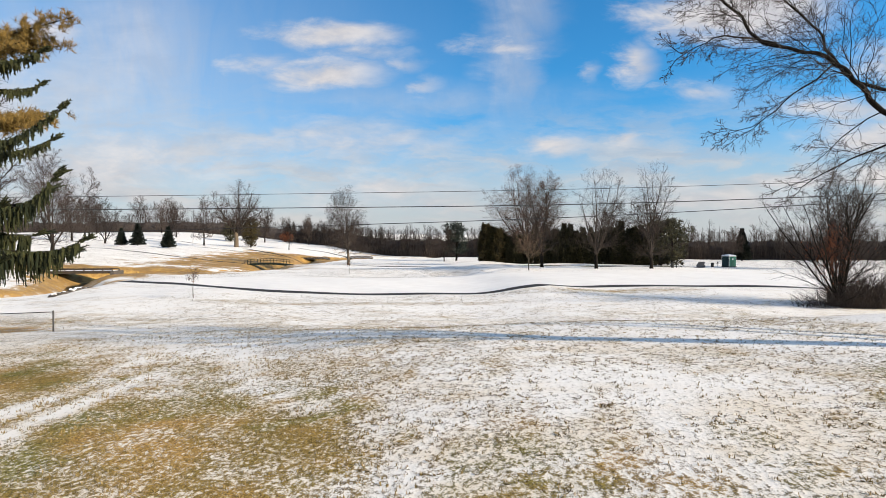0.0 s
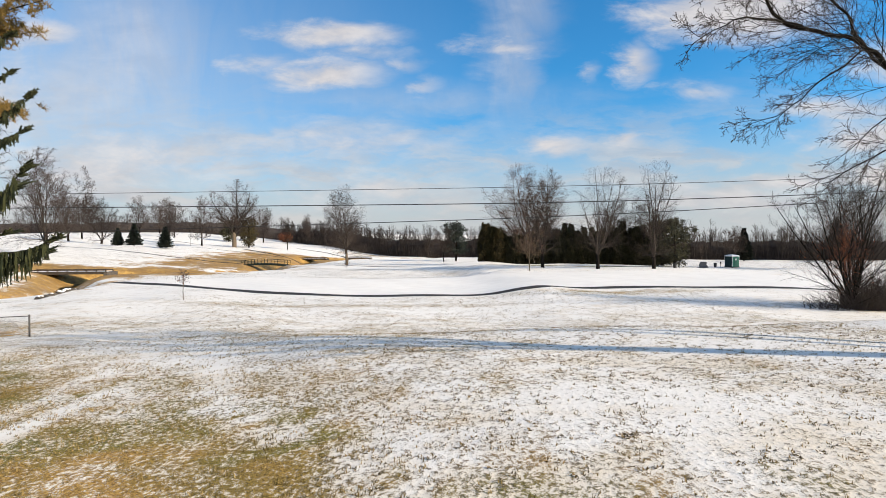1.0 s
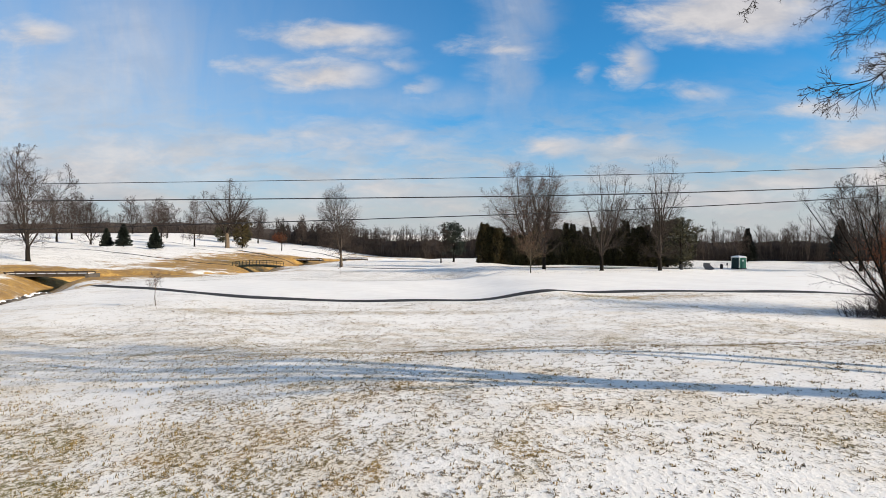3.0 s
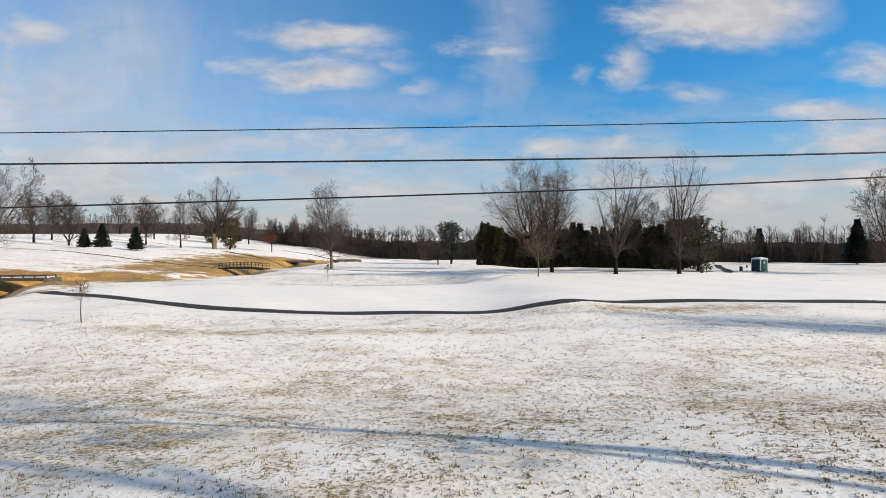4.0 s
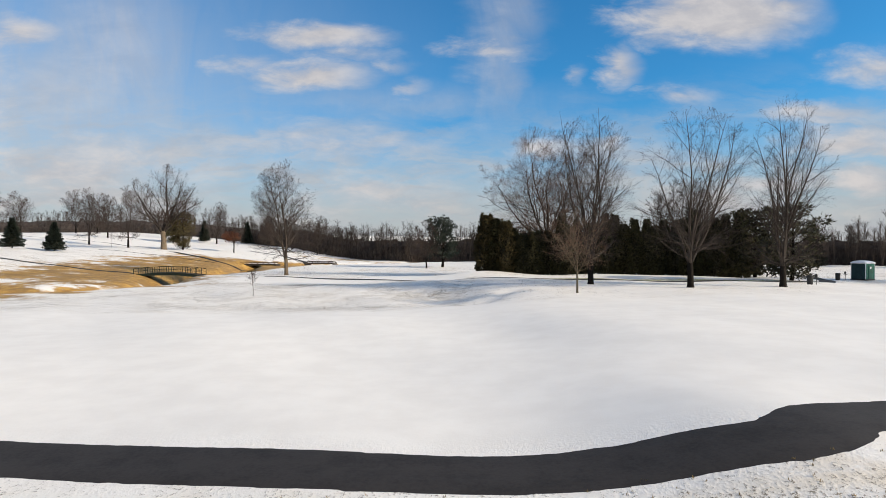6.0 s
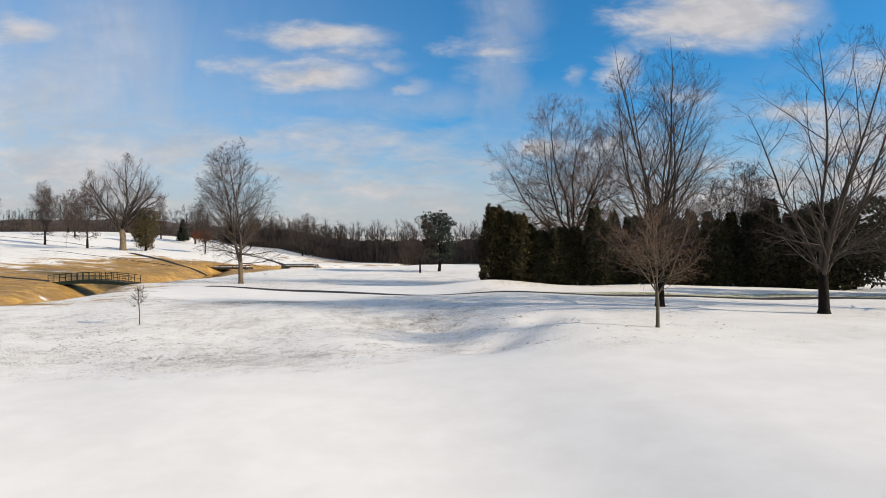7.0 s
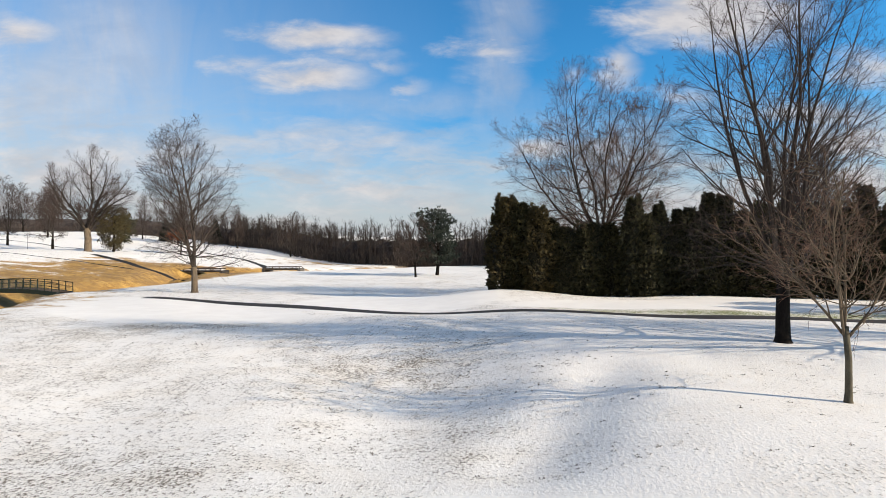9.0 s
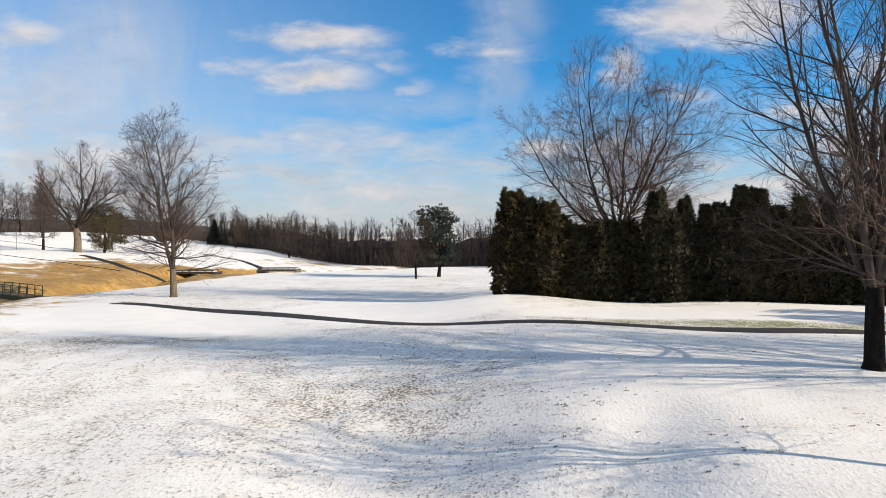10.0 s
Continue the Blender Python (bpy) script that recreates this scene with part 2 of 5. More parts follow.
amount = gg.math("ADD", thin, gg.math("MULTIPLY", gg.math("SUBTRACT", patch, 0.5), gg.math("MULTIPLY_ADD", golden_lawn, 0.15, 0.40)))
amount = gg.math("ADD", amount, gg.math("MULTIPLY", gg.math("SUBTRACT", blotch, 0.5), gg.math("MULTIPLY_ADD", golden_lawn, 0.20, 0.35)))
amount = gg.math("SUBTRACT", amount, gg.math("MULTIPLY", mown, 1.2))
speck = gg.math("ADD", gg.math("MULTIPLY", tuft, 0.36), gg.math("MULTIPLY", blade, 0.34))
speck = gg.math("ADD", speck, gg.math("MULTIPLY", grit, 0.30))
edge = gg.math("SUBTRACT", 0.757, gg.math("MULTIPLY", amount, 0.40))
grass = gg.ramp(gg.math("SUBTRACT", speck, edge), -0.032, 0.050)
dry_edge = gg.math("ADD", gg.math("MULTIPLY", gg.math("SUBTRACT", blotch, 0.5), 1.1), gg.math("MULTIPLY", gg.math("SUBTRACT", tuft, 0.5), 0.9))
gold = gg.ramp(gg.math("ADD", gg.math("ADD", dry, dry_edge), gg.math("MULTIPLY", gg.math("SUBTRACT", patch, 0.5), 2.3)), 0.40, 0.72)
gold = gg.math("MULTIPLY", gold, gg.ramp(dry, 0.10, 0.35))
straw = gg.mix(gg.ramp(blade, 0.40, 0.62), (0.12, 0.062, 0.014), (0.54, 0.335, 0.095))
olive = gg.mix(gg.ramp(blade, 0.40, 0.62), (0.050, 0.036, 0.008), (0.34, 0.235, 0.055))
turf = gg.mix(gg.ramp(gg.noise(level, 0.45, 4.0, 0.6), 0.36, 0.66), olive, straw)
green = gg.mix(gg.ramp(blade, 0.40, 0.62), (0.032, 0.034, 0.007), (0.23, 0.215, 0.045))
turf = gg.mix(gg.ramp(gg.noise(level, 0.33, 3.0, 0.55, 0.4), 0.47, 0.64, 0.0, 0.85), turf, green)
snow = gg.mix(gg.ramp(gg.noise(level, 0.5, 5.0, 0.6), 0.3, 0.7), (0.775, 0.753, 0.708), (0.835, 0.815, 0.768))
veil = gg.math("ADD", amount, gg.math("MULTIPLY", gg.math("SUBTRACT", gg.noise(gg.vec("MULTIPLY", level, (0.6, 1.3, 1)), 0.45, 5.0, 0.6, 0.6), 0.5), 0.9))
snow = gg.mix(gg.math("MULTIPLY", gg.ramp(veil, 0.42, 0.78, 0.0, 0.52), gg.math("MULTIPLY_ADD", golden_lawn, 0.75, 0.25)), snow, (0.66, 0.54, 0.36))
golden_patch = gg.noise(level, 0.22, 4.0, 0.6, 0.3)
golden = gg.mix(gg.ramp(gg.math("ADD", gg.math("MULTIPLY", blotch, 0.35), gg.math("ADD", gg.math("MULTIPLY", tuft, 0.35), gg.math("MULTIPLY", blade, 0.3))), 0.40, 0.62), (0.18, 0.092, 0.022), (0.60, 0.38, 0.115))
golden = gg.mix(gg.ramp(golden_patch, 0.42, 0.62), golden, gg.mix(blotch, (0.13, 0.070, 0.022), (0.40, 0.25, 0.085)))
stubble = gg.mix(gg.ramp(blade, 0.40, 0.62), (0.050, 0.043, 0.034), (0.17, 0.145, 0.115))
turf = gg.mix(gg.math("MULTIPLY", gg.ramp(amount, 0.50, 0.78), golden_lawn), stubble, turf)
turf = gg.mix(lush, turf, gg.mix(gg.ramp(blade, 0.40, 0.62), (0.055, 0.070, 0.020), (0.26, 0.29, 0.10)))
covered = gg.mix(grass, snow, turf)
covered = gg.mix(gold, covered, golden)
lump = gg.math("ADD", gg.math("MULTIPLY", tuft, 1.0), gg.math("MULTIPLY", blade, 0.12))
lump = gg.math("MULTIPLY", lump, gg.math("SUBTRACT", 1.0, gg.math("MULTIPLY", mown, 0.9)))
finish(gg, covered, gg.mix(grass, (0.62, 0.62, 0.62), (0.95, 0.95, 0.95)), bump=lump, strength=0.38, distance=0.075, spec=0.2)


# ---- small building helpers ----
def mesh_of(name, verts, faces, mat, smooth=False):
    me = bpy.data.meshes.new(name)
    me.from_pydata(verts, [], faces)
    if smooth:
        me.polygons.foreach_set("use_smooth", np.ones(len(me.polygons), bool))
    me.materials.append(mat)
    me.update()
    return me


def thing(name, label, category, x, y, z, turn=0.0, group="", scale=1.0):
    """An Empty at the base of a thing."""
    ob = new(name)
    ob.empty_display_size = 0.2
    ob.matrix_world = pose(x, y, z, 0, 0, turn) @ Matrix.Scale(scale, 4)
    return tagged(ob, label, category, group)


def part(name, me, parent, label=""):
    ob = new(name, me)
    ob.parent = parent
    return tagged(ob, label)


class Shape:
    """Collects vertices and faces of one mesh."""

    def __init__(self):
        self.v, self.f = [], []

    def tube(self, points, radii, sides):
        base = len(self.v)
        n = len(points)
        for i, (p, r) in enumerate(zip(points, radii)):
            d = points[min(i + 1, n - 1)] - points[max(i - 1, 0)]
            a = d.orthogonal().normalized() if abs(d.z) > 0.9 * d.length else d.cross(Vector((0, 0, 1))).normalized()
            b = d.normalized().cross(a)
            for k in range(sides):
                w = 2 * math.pi * k / sides
                self.v.append(p + a * (r * math.cos(w)) + b * (r * math.sin(w)))
        for i in range(n - 1):
            for k in range(sides):
                q, s = base + i * sides, (k + 1) % sides
                self.f.append((q + k, q + s, q + sides + s, q + sides + k))
        if sides > 3:
            self.f.append(tuple(base + k for k in reversed(range(sides))))
            self.f.append(tuple(base + (n - 1) * sides + k for k in range(sides)))

    def box(self, x0, y0, z0, x1, y1, z1, bevel=0.0):
        """A box; with bevel, its upright edges are cut off."""
        c = bevel
        ring = [(x0 + c, y0), (x1 - c, y0), (x1, y0 + c), (x1, y1 - c), (x1 - c, y1), (x0 + c, y1), (x0, y1 - c), (x0, y0 + c)] if c else [(x0, y0), (x1, y0), (x1, y1), (x0, y1)]
        base, n = len(self.v), len(ring)
        self.v += [Vector((*p, z0)) for p in ring] + [Vector((*p, z1)) for p in ring]
        self.f += [(base + k, base + (k + 1) % n, base + n + (k + 1) % n, base + n + k) for k in range(n)]
        self.f += [tuple(base + k for k in reversed(range(n))), tuple(base + n + k for k in range(n))]

    def bar(self, a, b, w, h):
        """A beam of width w and height h between two points."""
        a, b = Vector(a), Vector(b)
        d = (b - a).normalized()
        side = d.cross(Vector((0, 0, 1))) if abs(d.z) < 0.95 else Vector((1, 0, 0))
        side = side.normalized() * (w / 2)
        up = side.cross(d).normalized() * (h / 2)
        base = len(self.v)
        self.v += [p + s * side + t * up for p in (a, b) for s, t in ((-1, -1), (1, -1), (1, 1), (-1, 1))]
        self.f += [(base + i, base + (i + 1) % 4, base + 4 + (i + 1) % 4, base + 4 + i) for i in range(4)]
        self.f += [(base + 3, base + 2, base + 1, base), (base + 4, base + 5, base + 6, base + 7)]

    def sweep(self, points, w, h):
        """A beam of one piece that follows points lying in the x-z plane."""
        base, n = len(self.v), len(points)
        for p in points:
            self.v += [Vector(p) + Vector((0, a * w / 2, b * h / 2)) for a, b in ((-1, -1), (1, -1), (1, 1), (-1, 1))]
        for i in range(n - 1):
            q = base + 4 * i
            self.f += [(q + k, q + (k + 1) % 4, q + 4 + (k + 1) % 4, q + 4 + k) for k in range(4)]
        self.f += [(base + 3, base + 2, base + 1, base), tuple(base + 4 * (n - 1) + k for k in range(4))]

    def mesh(self, name, mat, smooth=False):
        return mesh_of(name, self.v, self.f, mat, smooth)


# ---- the land ----
def sstep(a, b, v):
    t = np.clip((v - a) / (b - a), 0.0, 1.0)
    return t * t * (3 - 2 * t)


def sigm(v):
    return 1 / (1 + np.exp(-np.clip(v, -40, 40)))


def bell(x, y, cx, cy, sx, sy):
    return np.exp(-((x - cx) / sx) ** 2 - ((y - cy) / sy) ** 2)


CREEK = [(-150, -10), (-95, 20), (-63, 38), (-49, 47), (-48, 57), (-53, 70), (-61.5, 81), (-66, 91), (-61, 102), (-46, 105), (-41, 113), (-41, 123), (-45, 132), (-47, 140), (-44, 168), (-50, 192), (-38, 207), (-18, 222), (10, 250)]


def line_distance(x, y, line):
    best = np.full(np.shape(x), 1e9)
    for (ax, ay), (bx, by) in zip(line, line[1:]):
        dx, dy = bx - ax, by - ay
        t = np.clip(((x - ax) * dx + (y - ay) * dy) / (dx * dx + dy * dy), 0, 1)
        best = np.minimum(best, np.hypot(x - ax - t * dx, y - ay - t * dy))
    return best


DITCH = [(9.5, 92), (7.8, 88.8), (6.4, 86.2), (5.4, 84.6)]


def land(x, y):
    """Height of the ground at x, y (arrays or numbers)."""
    x, y = np.asarray(x, float), np.asarray(y, float)
    near = sigm((17.5 - y) / 2.8)
    z = 1.95 * near + 0.042 * np.clip(x, -24, 24) * near - 0.15
    back = sstep(70, 84, y)
    right = sigm((x - 7.5 + 0.8 * back) / 1.8) * sigm((y - 36) / 4) * sigm((135 - y) / 12)
    z = z + 0.8 * right * sigm((52 - x) / 5)
    z = z - 0.15 * bell(x, y, 2, 62, 14, 20) + 0.45 * bell(x, y, 9, 47, 4, 5) + 0.3 * bell(x, y, -24, 40, 8, 8)
    z = z - 0.62 * bell(x, y, 2.2, 90.5, 4.2, 8) - 0.35 * bell(x, y, -22, 92, 20, 14) - 0.42 * bell(x, y, -7.5, 91, 9, 10)
    z = z + 0.75 * bell(x, y, 2, 105.5, 8.5, 6) + 0.7 * bell(x, y, 9, 123, 6, 6)
    z = z - 0.45 * sstep(120, 160, y) * sigm((x + 48) / 6)
    z = z - 0.27 * np.exp(-(line_distance(x, y, DITCH) / 1.45) ** 2)
    u = -x - 45 + 0.25 * (y - 140)
    hill = sstep(0, 72, u) * 4.6 + 0.06 * np.clip(-x - 110, 0, 60) * sstep(20, 80, u) + 0.035 * np.maximum(0, y - 225) * sstep(55, 130, u)
    z = z + hill * (1 - 0.45 * sstep(400, 900, np.hypot(x, y)))
    d = line_distance(x, y, CREEK)
    z = z - 2.1 * np.exp(-(d / 3.0) ** 2) - 0.5 * np.exp(-(d / 7.0) ** 2) * sstep(45, 75, y)
    z = z + 0.10 * np.sin(x * 0.21 + 1.3) * np.sin(y * 0.17) + 0.05 * np.sin(x * 0.53 + y * 0.31)
    return z


CART_PATH = [(-46.5, 71.0), (-43.4, 67.6), (-40.0, 65.2), (-33.5, 61.7), (-26.7, 56.9), (-19.6, 51.9), (-13.5, 49.5), (-8, 48.6), (0.5, 47.2), (4.7, 46.9), (7.0, 46.9), (9.2, 46.9), (11.4, 48.3), (16.7, 49.8), (22, 49.2), (30, 48), (42, 46), (90, 42)]
FAR_PATH = [(-26, 129), (-22, 127.2), (-11.5, 121.6), (-3.3, 115.8), (6.5, 109.6), (16.6, 106.2), (26.7, 104.7), (36, 103.6), (43, 102.2), (50, 103.6), (56, 110.5), (60, 119), (66, 132), (72, 145), (84, 170)]
HILL_PATH = [(-77, 206), (-72.6, 202.6), (-65, 195.8), (-57, 188.4), (-53.0, 187.6), (-49.5, 193)]
WOOD_PATH = [(-66, 245), (-60.8, 241), (-55.3, 237), (-49, 232.5), (-42.5, 222), (-38, 213.6), (-34.5, 208)]
RILL = [(-90, 191), (-78, 190), (-68.6, 187), (-62.2, 184.8), (-55.5, 183)]
RIDGE_PATH = [(-190, 272), (-160, 266), (-140, 261.5), (-122, 255), (-104, 242), (-91, 229), (-79, 224)]


def graded(stops):
    """Coordinates whose spacing changes from stop to stop: (value, step) pairs."""
    out = [stops[0][0]]
    for (a, sa), (b, sb) in zip(stops, stops[1:]):
        while out[-1] < b - 1e-6:
            t = (out[-1] - a) / (b - a)
            out.append(min(b, out[-1] + sa + (sb - sa) * t))
    return np.array(out)


def ellipse(x, y, cx, cy, rx, ry, soft=0.12):
    return sigm((1 - np.hypot((x - cx) / rx, (y - cy) / ry)) / soft)


xs = graded([(-2600, 300), (-400, 30), (-160, 4), (-70, 1.2), (-34, 0.55), (34, 0.55), (70, 1.5), (160, 6), (400, 30), (2600, 300)])
ys = graded([(-500, 120), (-60, 8), (-14, 0.6), (60, 0.5), (130, 0.6), (215, 2.0), (300, 6), (600, 60), (3200, 400)])
gx, gy = np.meshgrid(xs, ys)
gz = land(gx, gy)
rows_n, cols_n = gx.shape
index = np.arange(rows_n * cols_n).reshape(rows_n, cols_n)
quads = np.stack([index[:-1, :-1], index[:-1, 1:], index[1:, 1:], index[1:, :-1]], -1).reshape(-1, 4)
ground_mesh = mesh_of("ground", np.stack([gx, gy, gz], -1).reshape(-1, 3).tolist(), quads.tolist(), M_GROUND, True)
wave = np.sin(gx * 0.35) * 0.8 + np.sin(gx * 0.9 + gy * 0.3) * 0.4
path_d = line_distance(gx, gy, CART_PATH)
beyond = np.interp(gx, [p[0] for p in CART_PATH], [p[1] for p in CART_PATH])
far_edge = np.interp(gx, [-40, -9.2, -3, 0.3, 3.4, 6, 8, 10.5, 14, 17.5, 40], [77.0, 78.2, 79.0, 80.5, 82.4, 82.0, 80.8, 80.0, 79.7, 80.2, 83.5])
fairway = sigm((gy - beyond - 1.6) / 0.35) * sigm((far_edge + 0.15 * wave - gy) / 0.25) * sigm((gx + 38 - 0.3 * (gy - 60)) / 2)
along, across = (gx + 21) * -0.848 + (gy - 119.5) * 0.53, (gx + 21) * 0.53 + (gy - 119.5) * 0.848
greens = np.maximum(sigm((1 - np.hypot(along / 15.5, across / 6.2)) / 0.035), ellipse(gx, gy, 0, 122.3, 8.6, 8.6, 0.05))
greens = np.maximum(greens, ellipse(gx, gy, 32, 114.4, 20, 4.2, 0.05))
greens = np.maximum(greens, ellipse(gx, gy, 56, 89, 9, 5))
mown_mask = np.maximum(fairway, greens)
yard = sigm((-gx - 0.2 + 0.35 * np.sin(gy * 0.5)) / 0.35) * sigm((25 - gy) / 3.0)
lawn = sigm((-1.25 + 0.14 * (gy + 1) - gx + 0.25 * np.sin(gy * 1.7)) / 0.45) * sigm((4.8 - gy - 0.22 * gx) / 2.2)
tracks = np.maximum(*(np.exp(-((gx + 8.25 + off + 0.06 * (gy - 4) + 0.006 * np.clip(gy - 4, 0, 40) ** 2) / 0.24) ** 2) for off in (0.0, 1.2)))
turn_line = [(-2.6, 0.8), (-3.24, 1.34), (-4.64, 3.04), (-5.86, 5.44), (-7.07, 8.34), (-8.5, 11.5)]
tracks = tracks + 0.8 * np.exp(-(line_distance(gx, gy, turn_line) / 0.34) ** 2)
tracks = tracks * sigm((24 - gy) / 2)
thin_mask = 0.52 + 0.01 * yard + 0.11 * lawn + 0.04 * sigm((3 - gy) / 2) + 0.09 * sigm((1.2 - gy) / 1.0) * sigm((-gx - 2.0) / 0.8) - 0.24 * tracks * (0.4 + lawn) + 0.03 * sigm((25 - gy) / 4) * sigm(gx / 1.0) - 0.045 * sigm((gy - 28) / 4) + 0.015 * sigm((gy - 60) / 5)
# the wide bell at -6, 18: stubble, partly painted for the tree crown's shadow
thin_mask = thin_mask + 0.20 * bell(gx, gy, -12.5, 4.8, 3.0, 2.4) + 0.05 * bell(gx, gy, -2.6, 5.2, 1.0, 2.0) + 0.10 * bell(gx, gy, -2.2, -0.9, 1.0, 1.2) + 0.05 * bell(gx, gy, -6, 18.0, 11, 4.5) + 0.05 * bell(gx, gy, -22, 14, 8, 8) + 0.16 * bell(gx, gy, -26, 26.5, 9, 2.2) + 0.08 * bell(gx, gy, -17, 37, 6, 1.5)
thin_mask = thin_mask + 0.20 * bell(gx, gy, 16, 44.5, 9, 2.0) + 0.05 * bell(gx, gy, -1, 27, 22, 6) - 0.20 * bell(gx, gy, 0, 35.5, 9, 1.6) + 0.16 * bell(gx, gy, -4, 38, 12, 1.4)
thin_mask = thin_mask + 0.06 * bell(gx, gy, 1.5, 97, 4, 4) + 0.06 * bell(gx, gy, -12, 84, 10, 3) + 0.13 * bell(gx, gy, -14.5, 107.5, 7, 2.2) + 0.042 * sigm((gy - 84) / 2) * sigm((165 - gy) / 6)
far_y = np.interp(gx, [p[0] for p in FAR_PATH], [p[1] for p in FAR_PATH])
verge = sigm((gy - far_y - 0.9) / 0.15) * sigm((far_y + 4.2 - gy) / 0.5) * sigm((gx - 12) / 2.5) * sigm((48 - gx) / 2)
thin_mask = thin_mask - 0.10 * sigm((gx - 8) / 2) * sigm((gy - 82) / 2) * sigm((103 - gy) / 2)
thin_mask = thin_mask + 0.20 * verge - 0.1 * sstep(150, 260, gy)
creek_d = line_distance(gx, gy, CREEK)
slope_side = -gx - 45 + 0.25 * (gy - 140)
dry_mask = 0.90 * np.exp(-(creek_d / (7.5 + 3.5 * sstep(70, 95, gy) * sigm((150 - gy) / 5))) ** 2) * sstep(30, 60, gy) + 0.85 * sstep(-3, 4, slope_side) * sigm((36 - slope_side + 0.25 * (gy - 165)) / 3.5) * sigm((gy - 116) / 3) * sigm((203 - gy) / 4) + 0.8 * bell(gx, gy, -70, 98, 18, 7) + 0.75 * bell(gx, gy, -51, 92, 9, 11)
dry_mask = np.maximum(dry_mask, 0.62 * bell(gx, gy, -32, 246, 17, 16))
dry_mask = np.maximum(dry_mask, 0.55 * (ellipse(gx, gy, 56, 89, 10, 5.8, 0.04) - ellipse(gx, gy, 56, 89, 9, 5.0, 0.04)))
dry_mask = np.maximum(dry_mask, 0.62 * bell(gx, gy, -0.5, 40.7, 0.9, 0.7)) * sstep(25, 40, gy)
dry_mask = np.maximum(dry_mask, 0.7 * bell(gx, gy, -29, 22, 8, 3.5))
straw_mask = np.clip(sigm((45 - gy) / 3) + bell(gx, gy, 16, 44.5, 9, 2.5), 0.12, 1)
for attribute, mask in (("thin", thin_mask), ("mown", mown_mask), ("dry", dry_mask), ("straw", straw_mask), ("lush", verge)):
    ground_mesh.attributes.new(attribute, "FLOAT", "POINT").data.foreach_set("value", mask.ravel().astype(np.float32))
ground = tagged(new("ground", ground_mesh), "rolling golf course turf under a thin patchy layer of snow", "ground", kind="structure")


def smooth_line(line, step):
    """Catmull-Rom through the line, about one point each step."""
    pts = [Vector(p) for p in line]
    pts = [2 * pts[0] - pts[1]] + pts + [2 * pts[-1] - pts[-2]]
    out = []
    for a, b, c, d in zip(pts, pts[1:], pts[2:], pts[3:]):
        n = max(2, int((c - b).length / step))
        for i in range(n):
            t = i / n
            out.append(0.5 * (2 * b + (c - a) * t + (2 * a - 5 * b + 4 * c - d) * t * t + (3 * b - a - 3 * c + d) * t ** 3))
    return out + [pts[-2]]


def cart_path(name, label, line, width, step, lift=0.035):
    """A ribbon of asphalt on the ground, its edges nibbled by snow and turf."""
    rng = random.Random(len(line))
    centre = smooth_line(line, step)
    v, f, lanes = [], [], 6
    for i, p in enumerate(centre):
        d = (centre[min(i + 1, len(centre) - 1)] - centre[max(i - 1, 0)]).normalized()
        side = Vector((-d.y, d.x))
        nib = [0.10 * noise.noise(Vector((p.x * 1.7, p.y * 1.7, s * 9))) + 0.05 * noise.noise(Vector((p.x * 6, p.y * 6, s * 5))) + rng.uniform(-0.02, 0.02) for s in (0, 1)]
        for k in range(lanes + 1):
            t = (k / lanes - 0.5) * width
            t += nib[0] if k == 0 else -nib[1] if k == lanes else 0.0
            q = p + side * t
            drop = -0.06 if k in (0, lanes) else 0.0
            v.append((q.x, q.y, float(land(q.x, q.y)) + lift + drop))
    for i in range(len(centre) - 1):
        for k in range(lanes):
            a = i * (lanes + 1) + k
            f.append((a, a + 1, a + lanes + 2, a + lanes + 1))
    return tagged(new(name, mesh_of(name, v, f, M_ASPHALT, True)), label, "path", kind="structure")


cart_path("pavement", "dark asphalt cart path winding past the snowy fairway", CART_PATH, 2.5, 0.35)
cart_path("pavement", "dark asphalt cart path running in front of the hedge", FAR_PATH, 2.2, 0.5)
BRIDGE_PATH = [(-120, 152), (-92, 149), (-70, 143), (-54, 140.6)]
cart_path("pavement", "narrow snowy path leading to the arched footbridge", BRIDGE_PATH, 1.5, 0.8)
cart_path("pavement", "dark asphalt path coming down the hill to a bridge", HILL_PATH, 2.2, 0.8)
cart_path("pavement", "dark asphalt path from the wood to a low bridge", WOOD_PATH, 2.4, 0.8)
cart_path("pavement", "narrow dark drainage rill across the grassy slope", RILL, 0.8, 0.8)
cart_path("pavement", "narrow cart path half hidden by snow on the hill", RIDGE_PATH, 1.3, 0.8)

# creek water in the trench
wv, wf = [], []
for i, p in enumerate(smooth_line(CREEK, 2.0)):
    z = float(land(p.x, p.y)) + 0.25
    wv += [(p.x - 1.3, p.y - 0.4, z), (p.x + 1.3, p.y + 0.4, z)]
    if i:
        wf.append((2 * i - 2, 2 * i - 1, 2 * i + 1, 2 * i))
tagged(new("water", mesh_of("water", wv, wf, M_WATER, True)), "dark narrow creek between banks of golden grass", "creek", kind="structure")


# ---- bare trees ----
UP = Vector((0, 0, 1))
FINE = [1.0]
CROWN = [None]


def turned(rng, d, angle, spin):
    """d bent away by an angle, towards the given spin about it."""
    a = d.orthogonal().normalized()
    b = d.cross(a).normalized()
    return (d * math.cos(angle) + (a * math.cos(spin) + b * math.sin(spin)) * math.sin(angle)).normalized()


